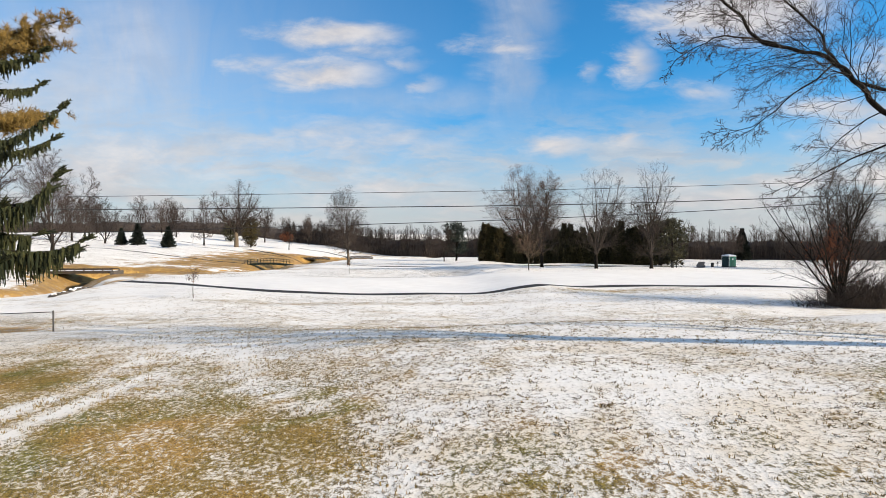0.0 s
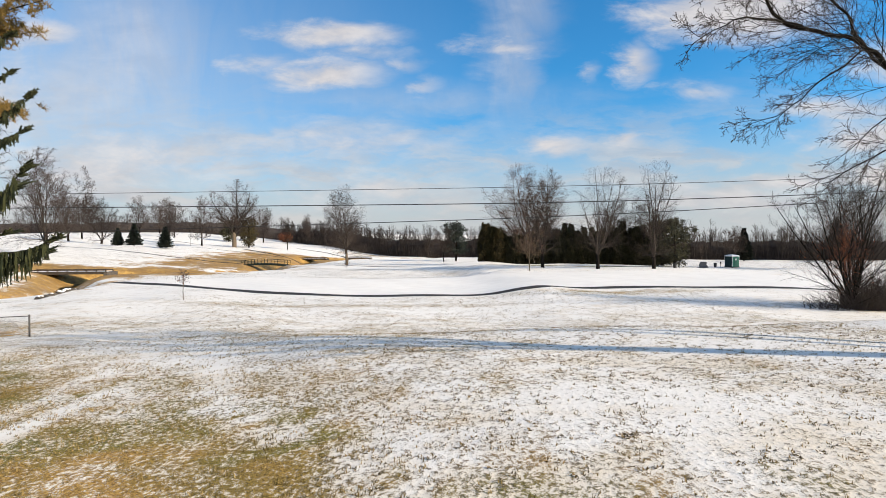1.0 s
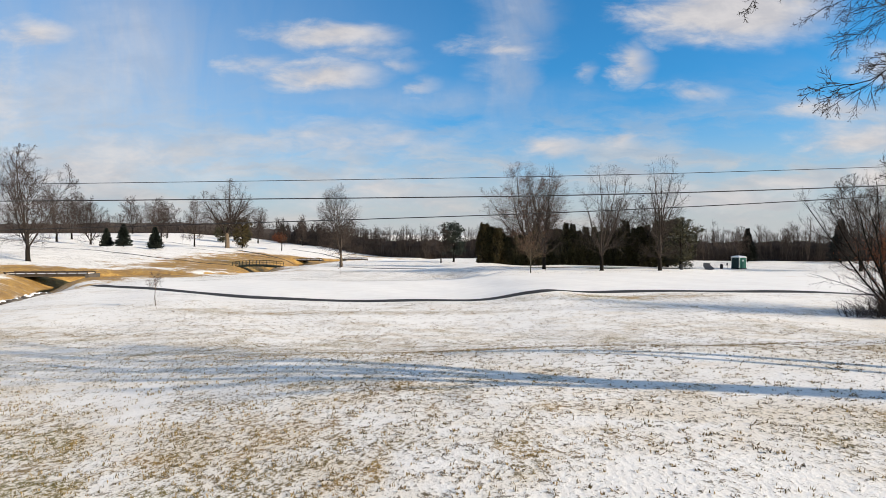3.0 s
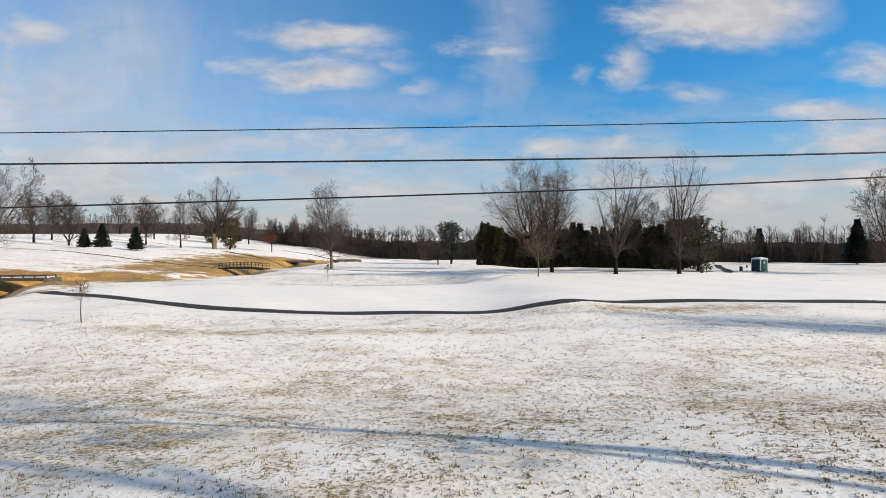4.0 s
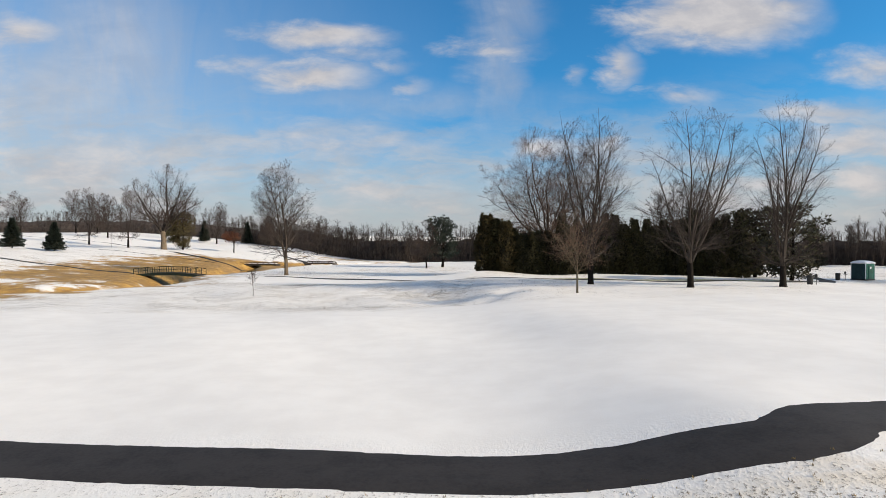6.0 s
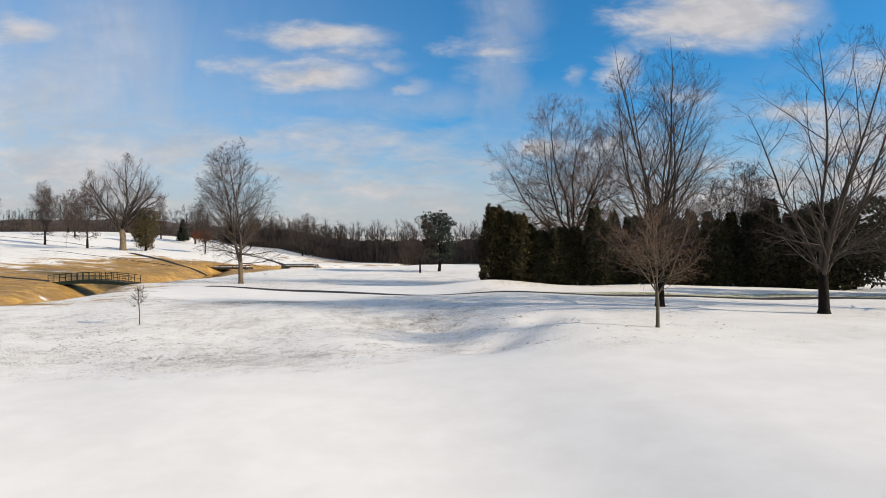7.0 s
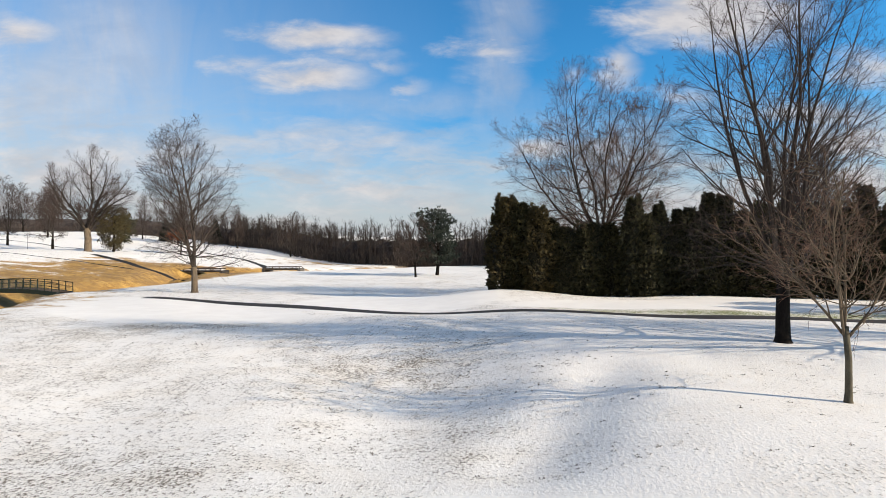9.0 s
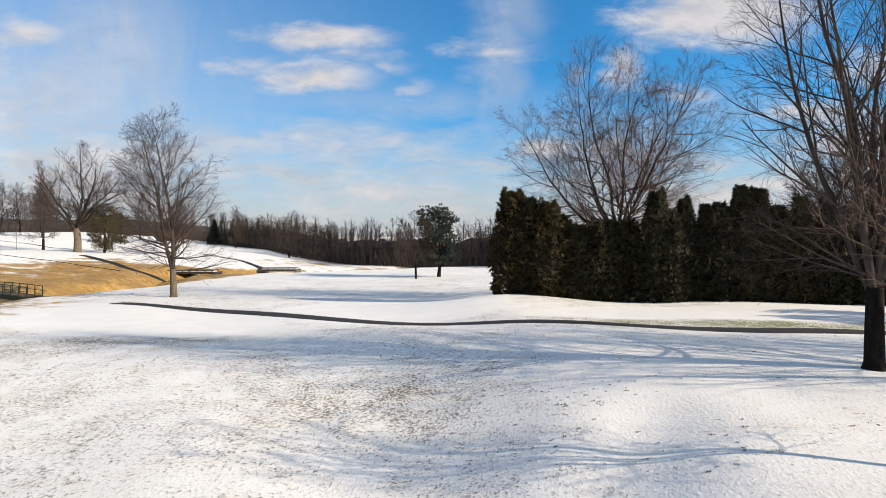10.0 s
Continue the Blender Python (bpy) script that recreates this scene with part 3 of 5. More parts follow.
def bough(rng, shapes, p, d, length, radius, level, kind):
    """One branch and all that grows on it. kind: per level (segments, sides, wander, lift, children, first, angle, ratio)."""
    segments, sides, wander, lift, children, first, angle, ratio = kind[min(level, len(kind) - 1)]
    if CROWN[0]:
        # no branch grows far out of the crown's rounded outline
        (cx, cz), rx, rz = CROWN[0]
        o = Vector(((p.x - cx) / rx, p.y / rx, (p.z - cz) / rz))
        w = Vector((d.x / rx, d.y / rx, d.z / rz))
        inside = o.dot(w) ** 2 - w.dot(w) * (o.dot(o) - 1)
        room = (-o.dot(w) + math.sqrt(inside)) / w.dot(w) if inside > 0 else 0.0
        grown = min(length, max(room * rng.uniform(0.80, 1.06), 0.30 * length))
        children = max(2, round(children * min(1.0, 0.25 + grown / length))) if children else 0
        length = grown
    pts, dirs = [p.copy()], [d.copy()]
    for i in range(segments):
        d = (d + Vector((rng.gauss(0, wander), rng.gauss(0, wander), rng.gauss(0, wander) + lift))).normalized()
        p = p + d * (length / segments)
        pts.append(p)
        dirs.append(d)
    last = level >= len(kind) - 1
    tip = 0.35 if last else 0.25 if level or not CROWN[0] else 0.07
    radii = [radius * (1 - (1 - tip) * i / segments) for i in range(segments + 1)]
    shapes[min(level, len(shapes) - 1)].tube(pts, radii, sides)
    if last:
        return
    spin = rng.uniform(0, 6.28)
    for k in range(children):
        t = first + (1 - first) * (k + rng.random()) / children
        at = t * segments
        i = min(int(at), segments - 1)
        q = pts[i].lerp(pts[i + 1], at - i)
        spin += 2.4 + rng.uniform(-0.5, 0.5)
        out = turned(rng, dirs[i + 1], angle * rng.uniform(0.7, 1.3), spin)
        size = length * ratio * (1.25 - 0.75 * t) * rng.uniform(0.7, 1.25)
        bough(rng, shapes, q, out, size, max((0.011 if level > 1 else 0.020) * FINE[0], radii[i] * rng.uniform(0.39, 0.57)), level + 1, kind)


def bare_tree_meshes(seed, height, girth, bare, leaders, tilt, limbs=12, angle=0.62, ratio=0.40, counts=(8, 5, 3), skirt=6, wander=0.05, lift=0.05, mats=None, leader_girth=0.46, spread=None, centre=0.0, skirt_reach=1.0, droop=-0.10):
    """Trunk, limbs and twigs of a bare deciduous tree. bare: share of the height below the fork; leaders: main stems that rise from it, leaning by tilt
    (least, most, in radians); limbs, angle and ratio: how many each carries, how they part from it and how long they are; skirt: low limbs at the fork."""
    rng = random.Random(seed)
    trunk, boughs, twigs = Shape(), Shape(), Shape()
    shapes = [boughs, boughs, boughs, twigs, twigs]
    n2, n3, n4 = counts
    CROWN[0] = ((centre, bare * height + 0.48 * (1 - bare) * height), spread, 0.56 * (1 - bare * 0.7) * height) if spread else None
    kind = [
        (12, 7, wander, lift, limbs, 0.10, angle, ratio), (6, 5, wander * 1.5, 0.05, n2, 0.12, 0.62, 0.50), (4, 4, 0.12, 0.025, n3, 0.10, 0.60, 0.56),
        (2, 3, 0.12, 0.015, n4, 0.08, 0.65, 0.62), (1, 3, 0.05, 0.0, 0, 0, 0, 0),
    ]
    fork = bare * height
    zs = [-0.25, 0.0, 0.12, 0.35, 0.5 * fork + 0.3, fork + 0.25]
    bends = [Vector((rng.gauss(0, 0.02) * z, rng.gauss(0, 0.02) * z, z)) for z in zs]
    radii = [girth * f for f in (1.6, 1.5, 1.22, 1.05, 0.95, 0.86)]
    trunk.tube(bends, radii, 12)
    top = bends[-1] - UP * 0.3
    first_spin = rng.uniform(0, 6.28)
    for lead in range(leaders):
        lean_by = tilt[0] + (tilt[1] - tilt[0]) * (lead / max(1, leaders - 1)) ** 0.7 * rng.uniform(0.85, 1.1)
        spin = first_spin + 2.4 * lead + rng.uniform(-0.3, 0.3)
        d = Vector((math.sin(lean_by) * math.cos(spin), math.sin(lean_by) * math.sin(spin), math.cos(lean_by)))
        length = (height - fork) * (1.0 if lead == 0 else rng.uniform(0.82, 0.98)) * (1.0 + 0.10 * lean_by) * (1.2 if spread else 1.0)
        bough(rng, shapes, top - UP * rng.uniform(0, 0.1) * fork, d, length, girth * (leader_girth if leaders > 1 else 0.85), 0, kind)
    CROWN[0] = None
    for k in range(skirt):
        spin, rise = k * 2.4 + rng.uniform(-0.4, 0.4), rng.uniform(droop, droop + 0.5)
        d = Vector((math.cos(spin) * math.cos(rise), math.sin(spin) * math.cos(rise), math.sin(rise)))
        bough(rng, shapes, Vector((0, 0, fork * rng.uniform(1.0, 1.9))), d, height * ratio * skirt_reach * rng.uniform(0.6, 0.95), girth * rng.uniform(0.16, 0.26), 1, kind)
    m1, m2, m3 = mats or BROAD
    return trunk.mesh("trunk", m1, True), boughs.mesh("crown_frame", m2, True), twigs.mesh("crown", m3)


def plant(meshes, name, label, x, y, turn=0.0, scale=1.0, sink=0.05, group="", category="tree"):
    """Stands a tree, whose meshes may be shared, on the ground."""
    ob = thing(name, label, category, x, y, float(land(x, y)) - sink, turn, group, scale)
    for me in meshes:
        part(me.name.split(".")[0], me, ob)
    return ob


BROAD = (M_BARK, M_LIMB, M_TWIG)
PALE = (M_BARK_PALE, M_LIMB, M_TWIG)
FINE[0] = 0.4
plant(bare_tree_meshes(11, 17.8, 0.30, 0.15, 7, (0.02, 0.27), 15, 0.72, 0.36, (7, 5, 3), 10, 0.05, 0.04, spread=5.8, skirt_reach=0.95, droop=0.0), "bare_tree", "large bare maple with a short black trunk and many rising limbs", 18.9, 95.8)
plant(bare_tree_meshes(23, 17.8, 0.31, 0.14, 6, (0.03, 0.66), 13, 0.72, 0.42, (6, 5, 3), 10, 0.065, 0.04, spread=7.2, skirt_reach=0.85, droop=0.0), "bare_tree", "bare maple with dark trunk and wide low limbs", 28.3, 92.2, 40)
plant(bare_tree_meshes(31, 19.8, 0.32, 0.10, 6, (0.02, 0.28), 14, 0.62, 0.33, (6, 5, 3), 10, 0.05, 0.04, spread=5.2, skirt_reach=0.8), "bare_tree", "tall slender bare tree with several upright leaders", 39.1, 93.8, 10)
FINE[0] = 0.8
plant(bare_tree_meshes(42, 20.8, 0.36, 0.14, 2, (0.02, 0.20), 34, 0.95, 0.46, (8, 5, 3), 9, 0.055, 0.025, PALE, 0.62, spread=6.6, skirt_reach=0.75), "bare_tree", "bare egg-shaped tree with a sunlit grey-brown trunk", -25.4, 139.0, 75)
FINE[0] = 0.55
plant(bare_tree_meshes(53, 7.4, 0.095, 0.27, 5, (0.03, 0.62), 9, 0.75, 0.46, (6, 4, 1), 12, 0.06, 0.03, (M_BARK_YOUNG, M_BARK_PALE, M_TWIG_RED), skirt_reach=0.95, droop=0.0), "young_tree", "young bare tree with a thin straight trunk and reddish twigs", 15.0, 86.8, 20)
FINE[0] = 0.6
plant(bare_tree_meshes(66, 23.6, 0.46, 0.24, 10, (0.05, 1.22), 16, 0.95, 0.44, (8, 6, 4), 8, 0.10, 0.045, (M_BARK, M_LIMB, M_TWIG_RED), 0.38, spread=12.8, centre=-1.0, skirt_reach=0.85, droop=0.25), "spreading_tree", "huge bare tree with many trunks fanning out behind the hedge", 21.6, 131.0, 0)
FINE[0] = 1.2
plant(bare_tree_meshes(77, 26.0, 0.85, 0.22, 6, (0.08, 0.80), 13, 0.78, 0.42, (8, 6, 3), 4, 0.095, 0.035, PALE, 0.45, spread=11.5, skirt_reach=0.7), "bare_tree", "old bare oak with a thick pale trunk and crooked limbs", -83.7, 215.0, 30)
FINE[0] = 1.35

# trees of the hill, the field and the edge of the wood, from four kinds
round_kind = bare_tree_meshes(81, 16.6, 0.30, 0.13, 5, (0.06, 0.75), 12, 0.66, 0.42, (7, 5, 3), 6, spread=7.0, skirt_reach=0.7)
oval_kind = bare_tree_meshes(82, 16.6, 0.27, 0.13, 3, (0.03, 0.25), 13, 0.60, 0.36, (7, 5, 2), 7, spread=4.6, skirt_reach=0.7)
vase_kind = bare_tree_meshes(83, 16.6, 0.32, 0.06, 5, (0.20, 0.70), 12, 0.62, 0.38, (7, 5, 2), 3, spread=7.4)
lone_kind = bare_tree_meshes(84, 11.6, 0.20, 0.22, 4, (0.05, 0.55), 12, 0.66, 0.40, (7, 5, 2), 6, spread=4.8)
FIELD = [
    (round_kind, "tall bare tree on the snowy bank of the creek", -84.5, 110.0, 15, 1.38), (round_kind, "rounded bare tree on the snowy hill", -141.0, 201.0, 0, 1.22),
    (round_kind, "bare tree on the snowy hill", -156.0, 232.0, 130, 1.2), (vase_kind, "bare tree forking low above the ground on the hill", -122.2, 190.8, 25, 1.08),
    (oval_kind, "bare tree with low limbs on the hill", -122.2, 240.0, 60, 1.20), (oval_kind, "slender bare tree on the hill", -104.8, 233.6, 140, 1.27),
    (round_kind, "distant rounded bare tree on the ridge", -193.0, 346.0, 20, 1.40), (round_kind, "distant rounded bare tree on the ridge", -144.0, 290.0, 210, 1.15),
    (round_kind, "distant bare tree on the ridge", -172.0, 330.0, 100, 1.25), (round_kind, "distant bare tree on the ridge", -215.0, 335.0, 300, 1.3),
    (round_kind, "bare tree beyond the old oak", -101.0, 305.0, 160, 1.2), (round_kind, "bare tree standing before the wood", -45.5, 268.0, 80, 0.95),
    (lone_kind, "small bare tree alone in the snowy field", 0.4, 178.0, 0, 1.02),
    (round_kind, "bare tree beside the fairway", 83.0, 104.5, 250, 1.12), (lone_kind, "bare tree near the far wood", 92.0, 166.0, 90, 0.95),
    (oval_kind, "bare tree near the far wood", 70.0, 172.0, 33, 1.0), (round_kind, "bare tree behind the hedge", 42.0, 130.0, 77, 0.95),
    (oval_kind, "bare tree behind the hedge", 53.0, 141.0, 12, 1.05), (vase_kind, "bare tree near the far wood", 142.0, 160.0, 45, 0.9),
    (oval_kind, "bare tree on the ridge", -75.0, 300.0, 310, 1.0), (oval_kind, "bare tree on the ridge", -123.0, 320.0, 290, 1.15),
    (oval_kind, "tall bare tree growing beside the creek", -32.5, 28.0, 40, 1.10),
]
for meshes, label, x, y, turn, scale in FIELD:
    plant(meshes, "bare_tree", label, x, y, turn, scale, group="bare trees of the golf course")

# the big tree at the edge of the yard, its limbs reaching over the lawn
FINE[0] = 0.7
yard_tree = bare_tree_meshes(97, 19.0, 0.40, 0.46, 4, (0.05, 0.50), 9, 0.66, 0.36, (6, 4, 2), 0)
big_tree = plant(yard_tree, "bare_tree", "big bare tree whose long dark limbs reach over the lawn", 24.6, 0.0, 0)
rng = random.Random(98)
arms, arm_twigs = Shape(), Shape()
ARM = [(7, 5, 0.12, -0.012, 8, 0.10, 0.66, 0.42), (5, 3, 0.14, -0.02, 6, 0.08, 0.66, 0.46), (3, 3, 0.15, 0.01, 3, 0.05, 0.62, 0.60), (2, 3, 0.15, 0.02, 0, 0, 0, 0)]


def long_limb(line, thick, thin_end, boughs, reach):
    """A crooked main limb along the line, with boughs that fan out and hang from it."""
    pts = [Vector((1.2 * x, 1.2 * y + 10.0 * min(1.0, -x / 6.5), 1.2 * z - 1.0)) for x, y, z in line]
    fine = []
    for i in range(len(pts) - 1):
        p0, p3 = pts[max(i - 1, 0)], pts[min(i + 2, len(pts) - 1)]
        for k in range(4):
            t = k / 4
            q = 0.5 * (2 * pts[i] + (pts[i + 1] - p0) * t + (2 * p0 - 5 * pts[i] + 4 * pts[i + 1] - p3) * t * t + (3 * pts[i] - p0 - 3 * pts[i + 1] + p3) * t ** 3)
            fine.append(q + Vector((rng.gauss(0, 0.03), rng.gauss(0, 0.03), rng.gauss(0, 0.03))))
    fine.append(pts[-1])
    n = len(fine) - 1
    arms.tube(fine, [thick + (thin_end - thick) * (i / n) ** 0.8 for i in range(n + 1)], 8)
    spin = rng.uniform(0, 6.28)
    for k in range(boughs):
        t = 0.34 + 0.66 * (k + rng.random()) / boughs
        i = min(int(t * n), n - 1)
        d = (fine[i + 1] - fine[i]).normalized()
        spin += 2.4 + rng.uniform(-0.6, 0.6)
        out = turned(rng, d, rng.uniform(0.5, 1.05), spin) + Vector((-0.22, 0, -0.10))
        r = thick + (thin_end - thick) * t
        bough(rng, [arms, arm_twigs], fine[i], out.normalized(), 1.2 * reach * rng.uniform(0.6, 1.15) * (1.2 - 0.45 * t), max(0.013, r * 0.22), 0, ARM)


FINE[0] = 0.42
long_limb([(0.0, 0, 3.0), (-2.8, 0.0, 4.4), (-5.2, -0.05, 5.6), (-6.8, -0.1, 6.62), (-7.5, -0.1, 7.4), (-8.3, -0.15, 8.1), (-9.2, -0.2, 8.52), (-10.8, -0.25, 8.85), (-11.5, -0.3, 9.6), (-12.5, -0.3, 10.6), (-13.4, -0.3, 11.9)], 0.155, 0.028, 30, 2.7)
long_limb([(0.0, 0, 4.2), (-3.2, 0.5, 6.0), (-6.4, 0.8, 7.7), (-8.0, 0.8, 8.8), (-8.4, 0.8, 9.6), (-9.6, 0.7, 10.6), (-10.6, 0.7, 12.2)], 0.105, 0.022, 20, 2.7)
long_limb([(-3.6, 0.0, 4.9), (-5.6, -0.3, 5.8), (-7.2, -0.4, 5.7), (-8.6, -0.5, 5.1), (-10.0, -0.5, 4.4)], 0.07, 0.012, 9, 1.9)
long_limb([(-8.6, -0.15, 8.2), (-10.0, -0.4, 7.2), (-11.0, -0.5, 6.4), (-12.2, -0.6, 5.95)], 0.035, 0.008, 7, 1.3)
long_limb([(-10.4, -0.25, 8.8), (-12.0, -0.4, 9.0), (-12.8, -0.5, 8.7), (-13.6, -0.5, 8.2)], 0.045, 0.008, 8, 1.3)
part("long_limb", arms.mesh("long_limb", M_BARK, True), big_tree, "long dark arching limbs")
part("twig_work", arm_twigs.mesh("twig_work", M_LIMB), big_tree, "fine hanging twigs")

# shrubby tree with many stems and red-brown leaves at its heart
bush = bare_tree_meshes(103, 10.2, 0.15, 0.015, 15, (0.05, 0.56), 10, 0.62, 0.36, (6, 4, 2), 5, 0.08, 0.03, (M_BARK, M_BARK, M_TWIG_DARK), 0.55)
shrub = plant(bush, "shrubby_tree", "overgrown bare shrub with many stems and a rusty heart", 31.6, 33.8, 0)
rng = random.Random(9)
leaves, brush = Shape(), Shape()
for i in range(2600):
    a, r, h = rng.uniform(0, 6.28), abs(rng.gauss(0, 1.0)), rng.gauss(4.3, 1.1)
    c = Vector((r * math.cos(a) - 0.6, r * math.sin(a), max(0.4, h)))
    e1, e2 = Vector((rng.gauss(0, 1), rng.gauss(0, 1), rng.gauss(0, 1))).normalized() * 0.07, Vector((rng.gauss(0, 1), rng.gauss(0, 1), rng.gauss(0, 1))).normalized() * 0.05
    leaves.v += [c - e1, c + e2, c + e1]
    leaves.f.append((3 * i, 3 * i + 1, 3 * i + 2))
for i in range(2600):
    a, r = rng.uniform(0, 6.28), 3.4 * rng.random() ** 0.6
    p = Vector((0.85 * r * math.cos(a) + (2.1 if i % 6 else -0.6), r * math.sin(a) * 0.45, 0.0))
    d = Vector((math.cos(a) * 0.2 + rng.gauss(0, 0.38), math.sin(a) * 0.2 + rng.gauss(0, 0.38), 1)).normalized()
    n = (0.6 + 4.0 * rng.random() ** 1.3) * (1.15 - 0.20 * r) * (1.0 if i % 6 else 0.55)
    q = p + d * n * 0.5 + Vector((rng.gauss(0, 0.14), rng.gauss(0, 0.14), 0))
    brush.tube([p, q, q + (d + Vector((rng.gauss(0, 0.4), rng.gauss(0, 0.4), -0.15))) * n * 0.5], [0.018, 0.013, 0.006], 3)
part("leaves", leaves.mesh("leaves", M_RUST), shrub, "withered rust-brown leaves")
part("undergrowth", brush.mesh("undergrowth", M_TWIG_DARK), shrub, "dense dark brush round the stems")


FINE[0] = 0.5


def sapling_meshes(seed, height):
    rng = random.Random(seed)
    stem, twigs, few = Shape(), Shape(), Shape()
    pts = [Vector((0, 0, -0.1))]
    for i in range(9):
        pts.append(pts[-1] + Vector((rng.gauss(0, 0.018), rng.gauss(0, 0.018), height / 8.7)))
    stem.tube(pts, [0.035 * (1 - i / 11) + 0.006 for i in range(10)], 6)
    for k in range(22):
        t = rng.uniform(0.55, 0.98)
        i = min(int(t * 9), 8)
        a, rise = k * 2.4, radians(rng.uniform(30, 65))
        d = Vector((math.cos(a) * math.cos(rise), math.sin(a) * math.cos(rise), math.sin(rise)))
        bough(rng, [twigs], pts[i], d, height * 0.42 * (1.2 - t) + 0.22, 0.009, 0, [(4, 3, 0.10, 0.02, 4, 0.2, 0.7, 0.55), (3, 3, 0.12, 0.02, 2, 0.2, 0.7, 0.5), (2, 3, 0.1, 0, 0, 0, 0, 0)])
        if rng.random() < 0.6:
            c = pts[i] + d * height * 0.2 * rng.random()
            for j in range(3):
                e = [c + Vector((rng.gauss(0, 0.035), rng.gauss(0, 0.035), rng.gauss(0, 0.035))) for _ in range(3)]
                few.f.append((len(few.v), len(few.v) + 1, len(few.v) + 2))
                few.v += e
    return stem.mesh("trunk", M_BARK_PALE, True), twigs.mesh("crown", M_TWIG), few.mesh("leaves", M_RUST)


plant(sapling_meshes(5, 2.7), "sapling", "thin sapling with a few withered leaves in the snow", -22.7, 40.0, 0, group="saplings", category="sapling")
plant(sapling_meshes(6, 2.6), "sapling", "thin bare sapling standing alone in the rough", -17.9, 95.6, 50, group="saplings", category="sapling")
plant(sapling_meshes(7, 5.2), "sapling", "thin young tree on the snowy hill", -105.8, 225.0, 50, group="saplings", category="sapling")

FINE[0] = 1.0
# small tree with a rusty crown by the creek bridges
rusty = plant(lone_kind, "small_tree", "small tree that has kept its rust-red leaves", -66.0, 228.0, 140, 1.0)
crown = Shape()
for i in range(5200):
    d = Vector((rng.gauss(0, 1), rng.gauss(0, 1), rng.gauss(0, 0.8))).normalized()
    c = Vector((1.6, 0, 5.6)) + Vector((d.x * 3.0, d.y * 3.0, d.z * 2.2)) * rng.uniform(0.35, 1.08)
    e1, e2 = (Vector((rng.gauss(0, 1), rng.gauss(0, 1), rng.gauss(0, 1))).normalized() * 0.13 for _ in range(2))
    crown.v += [c - e1, c + e2, c + e1]
    crown.f.append((3 * i, 3 * i + 1, 3 * i + 2))
part("leaves", crown.mesh("leaves", M_RUST_DARK), rusty, "rust-red withered leaves")


# ---- conifers ----
def spray(shape, rng, c, out, size, n=3):
    """A small tuft of needles or scales: a few thin blades from one point."""
    for _ in range(n):
        d = (out + Vector((rng.gauss(0, 0.5), rng.gauss(0, 0.5), rng.gauss(0, 0.5)))).normalized()
        s = d.orthogonal().normalized() * size * rng.uniform(0.18, 0.34)
        b = len(shape.v)
        shape.v += [c - s, c + s, c + d * size * rng.uniform(0.7, 1.25)]
        shape.f.append((b, b + 1, b + 2))


def conifer_meshes(seed, height, half, tiers, sprays, size, needles, bare=0.06, shape_power=1.0, ragged=0.25):
    """A conifer with layered boughs: trunk, dark shaded core and foliage."""
    rng = random.Random(seed)
    trunk, foliage = Shape(), Shape()
    trunk.tube([Vector((0, 0, h * height)) for h in (-0.02, 0, 0.3, 0.7, 0.98)], [0.022 * height * (1 - h) + 0.01 for h in (0, 0, 0.3, 0.7, 0.98)], 7)
    per = sprays // tiers
    for tier in range(tiers):
        t = bare + (1 - bare) * tier / tiers
        reach = half * max(0.0, 1 - t) ** shape_power * rng.uniform(1 - ragged, 1 + ragged * 0.5) + 0.06 * half
        arms = max(5, int(11 * (1 - t)) + 3)
        for k in range(arms):
            a = 6.28 * (k + rng.random() * 0.7) / arms
            r = reach * rng.uniform(0.8, 1.12)
            sag = rng.uniform(0.05, 0.25)
            for _ in range(max(2, per // arms)):
                s = rng.uniform(0.25, 1.0)
                w = a + rng.gauss(0, 0.20) * (1.3 - s)
                z = t * height + r * (0.22 * s - sag * s * s) + rng.gauss(0, 0.04 * height / tiers * 3)
                c = Vector((math.cos(w) * r * s, math.sin(w) * r * s, z))
                spray(foliage, rng, c, Vector((math.cos(w), math.sin(w), 0.25)), size, 3)
    # closed core whose dark colour stands in for shade deep among the boughs
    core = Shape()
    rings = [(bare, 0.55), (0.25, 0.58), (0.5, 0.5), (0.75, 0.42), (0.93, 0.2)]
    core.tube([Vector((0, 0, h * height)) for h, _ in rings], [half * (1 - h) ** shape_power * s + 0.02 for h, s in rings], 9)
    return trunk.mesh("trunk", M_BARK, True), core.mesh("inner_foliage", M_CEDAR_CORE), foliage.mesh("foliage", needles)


small_spruce = conifer_meshes(3, 6.6, 2.5, 22, 4200, 0.36, M_BLUE_SPRUCE)
for x, y, turn, scale, label in ((-107.8, 176.0, 0, 0.93, "small dense dark spruce on the snowy bank"), (-101.8, 175.0, 80, 1.16, "dense dark cone-shaped spruce on the snowy bank"), (-91.6, 175.0, 160, 1.10, "dark cone-shaped spruce with a pointed tip on the bank")):
    plant(small_spruce, "spruce", label, x, y, turn, scale, 0.08, "spruces on the bank", "conifer")
tall_spruce = conifer_meshes(4, 14.0, 4.2, 26, 5200, 0.62, M_BLUE_SPRUCE, 0.04)
plant(tall_spruce, "spruce", "dark pyramidal spruce before the far wood", 128.5, 173.0, 20, 1.0, 0.1, "spruces of the field", "conifer")
plant(tall_spruce, "spruce", "dark spruce against the far wood", 101.0, 177.5, 200, 0.80, 0.1, "spruces of the field", "conifer")
plant(tall_spruce, "spruce", "dark spruce on the far ridge", -112.0, 318.0, 50, 0.75, 0.1, "spruces of the field", "conifer")
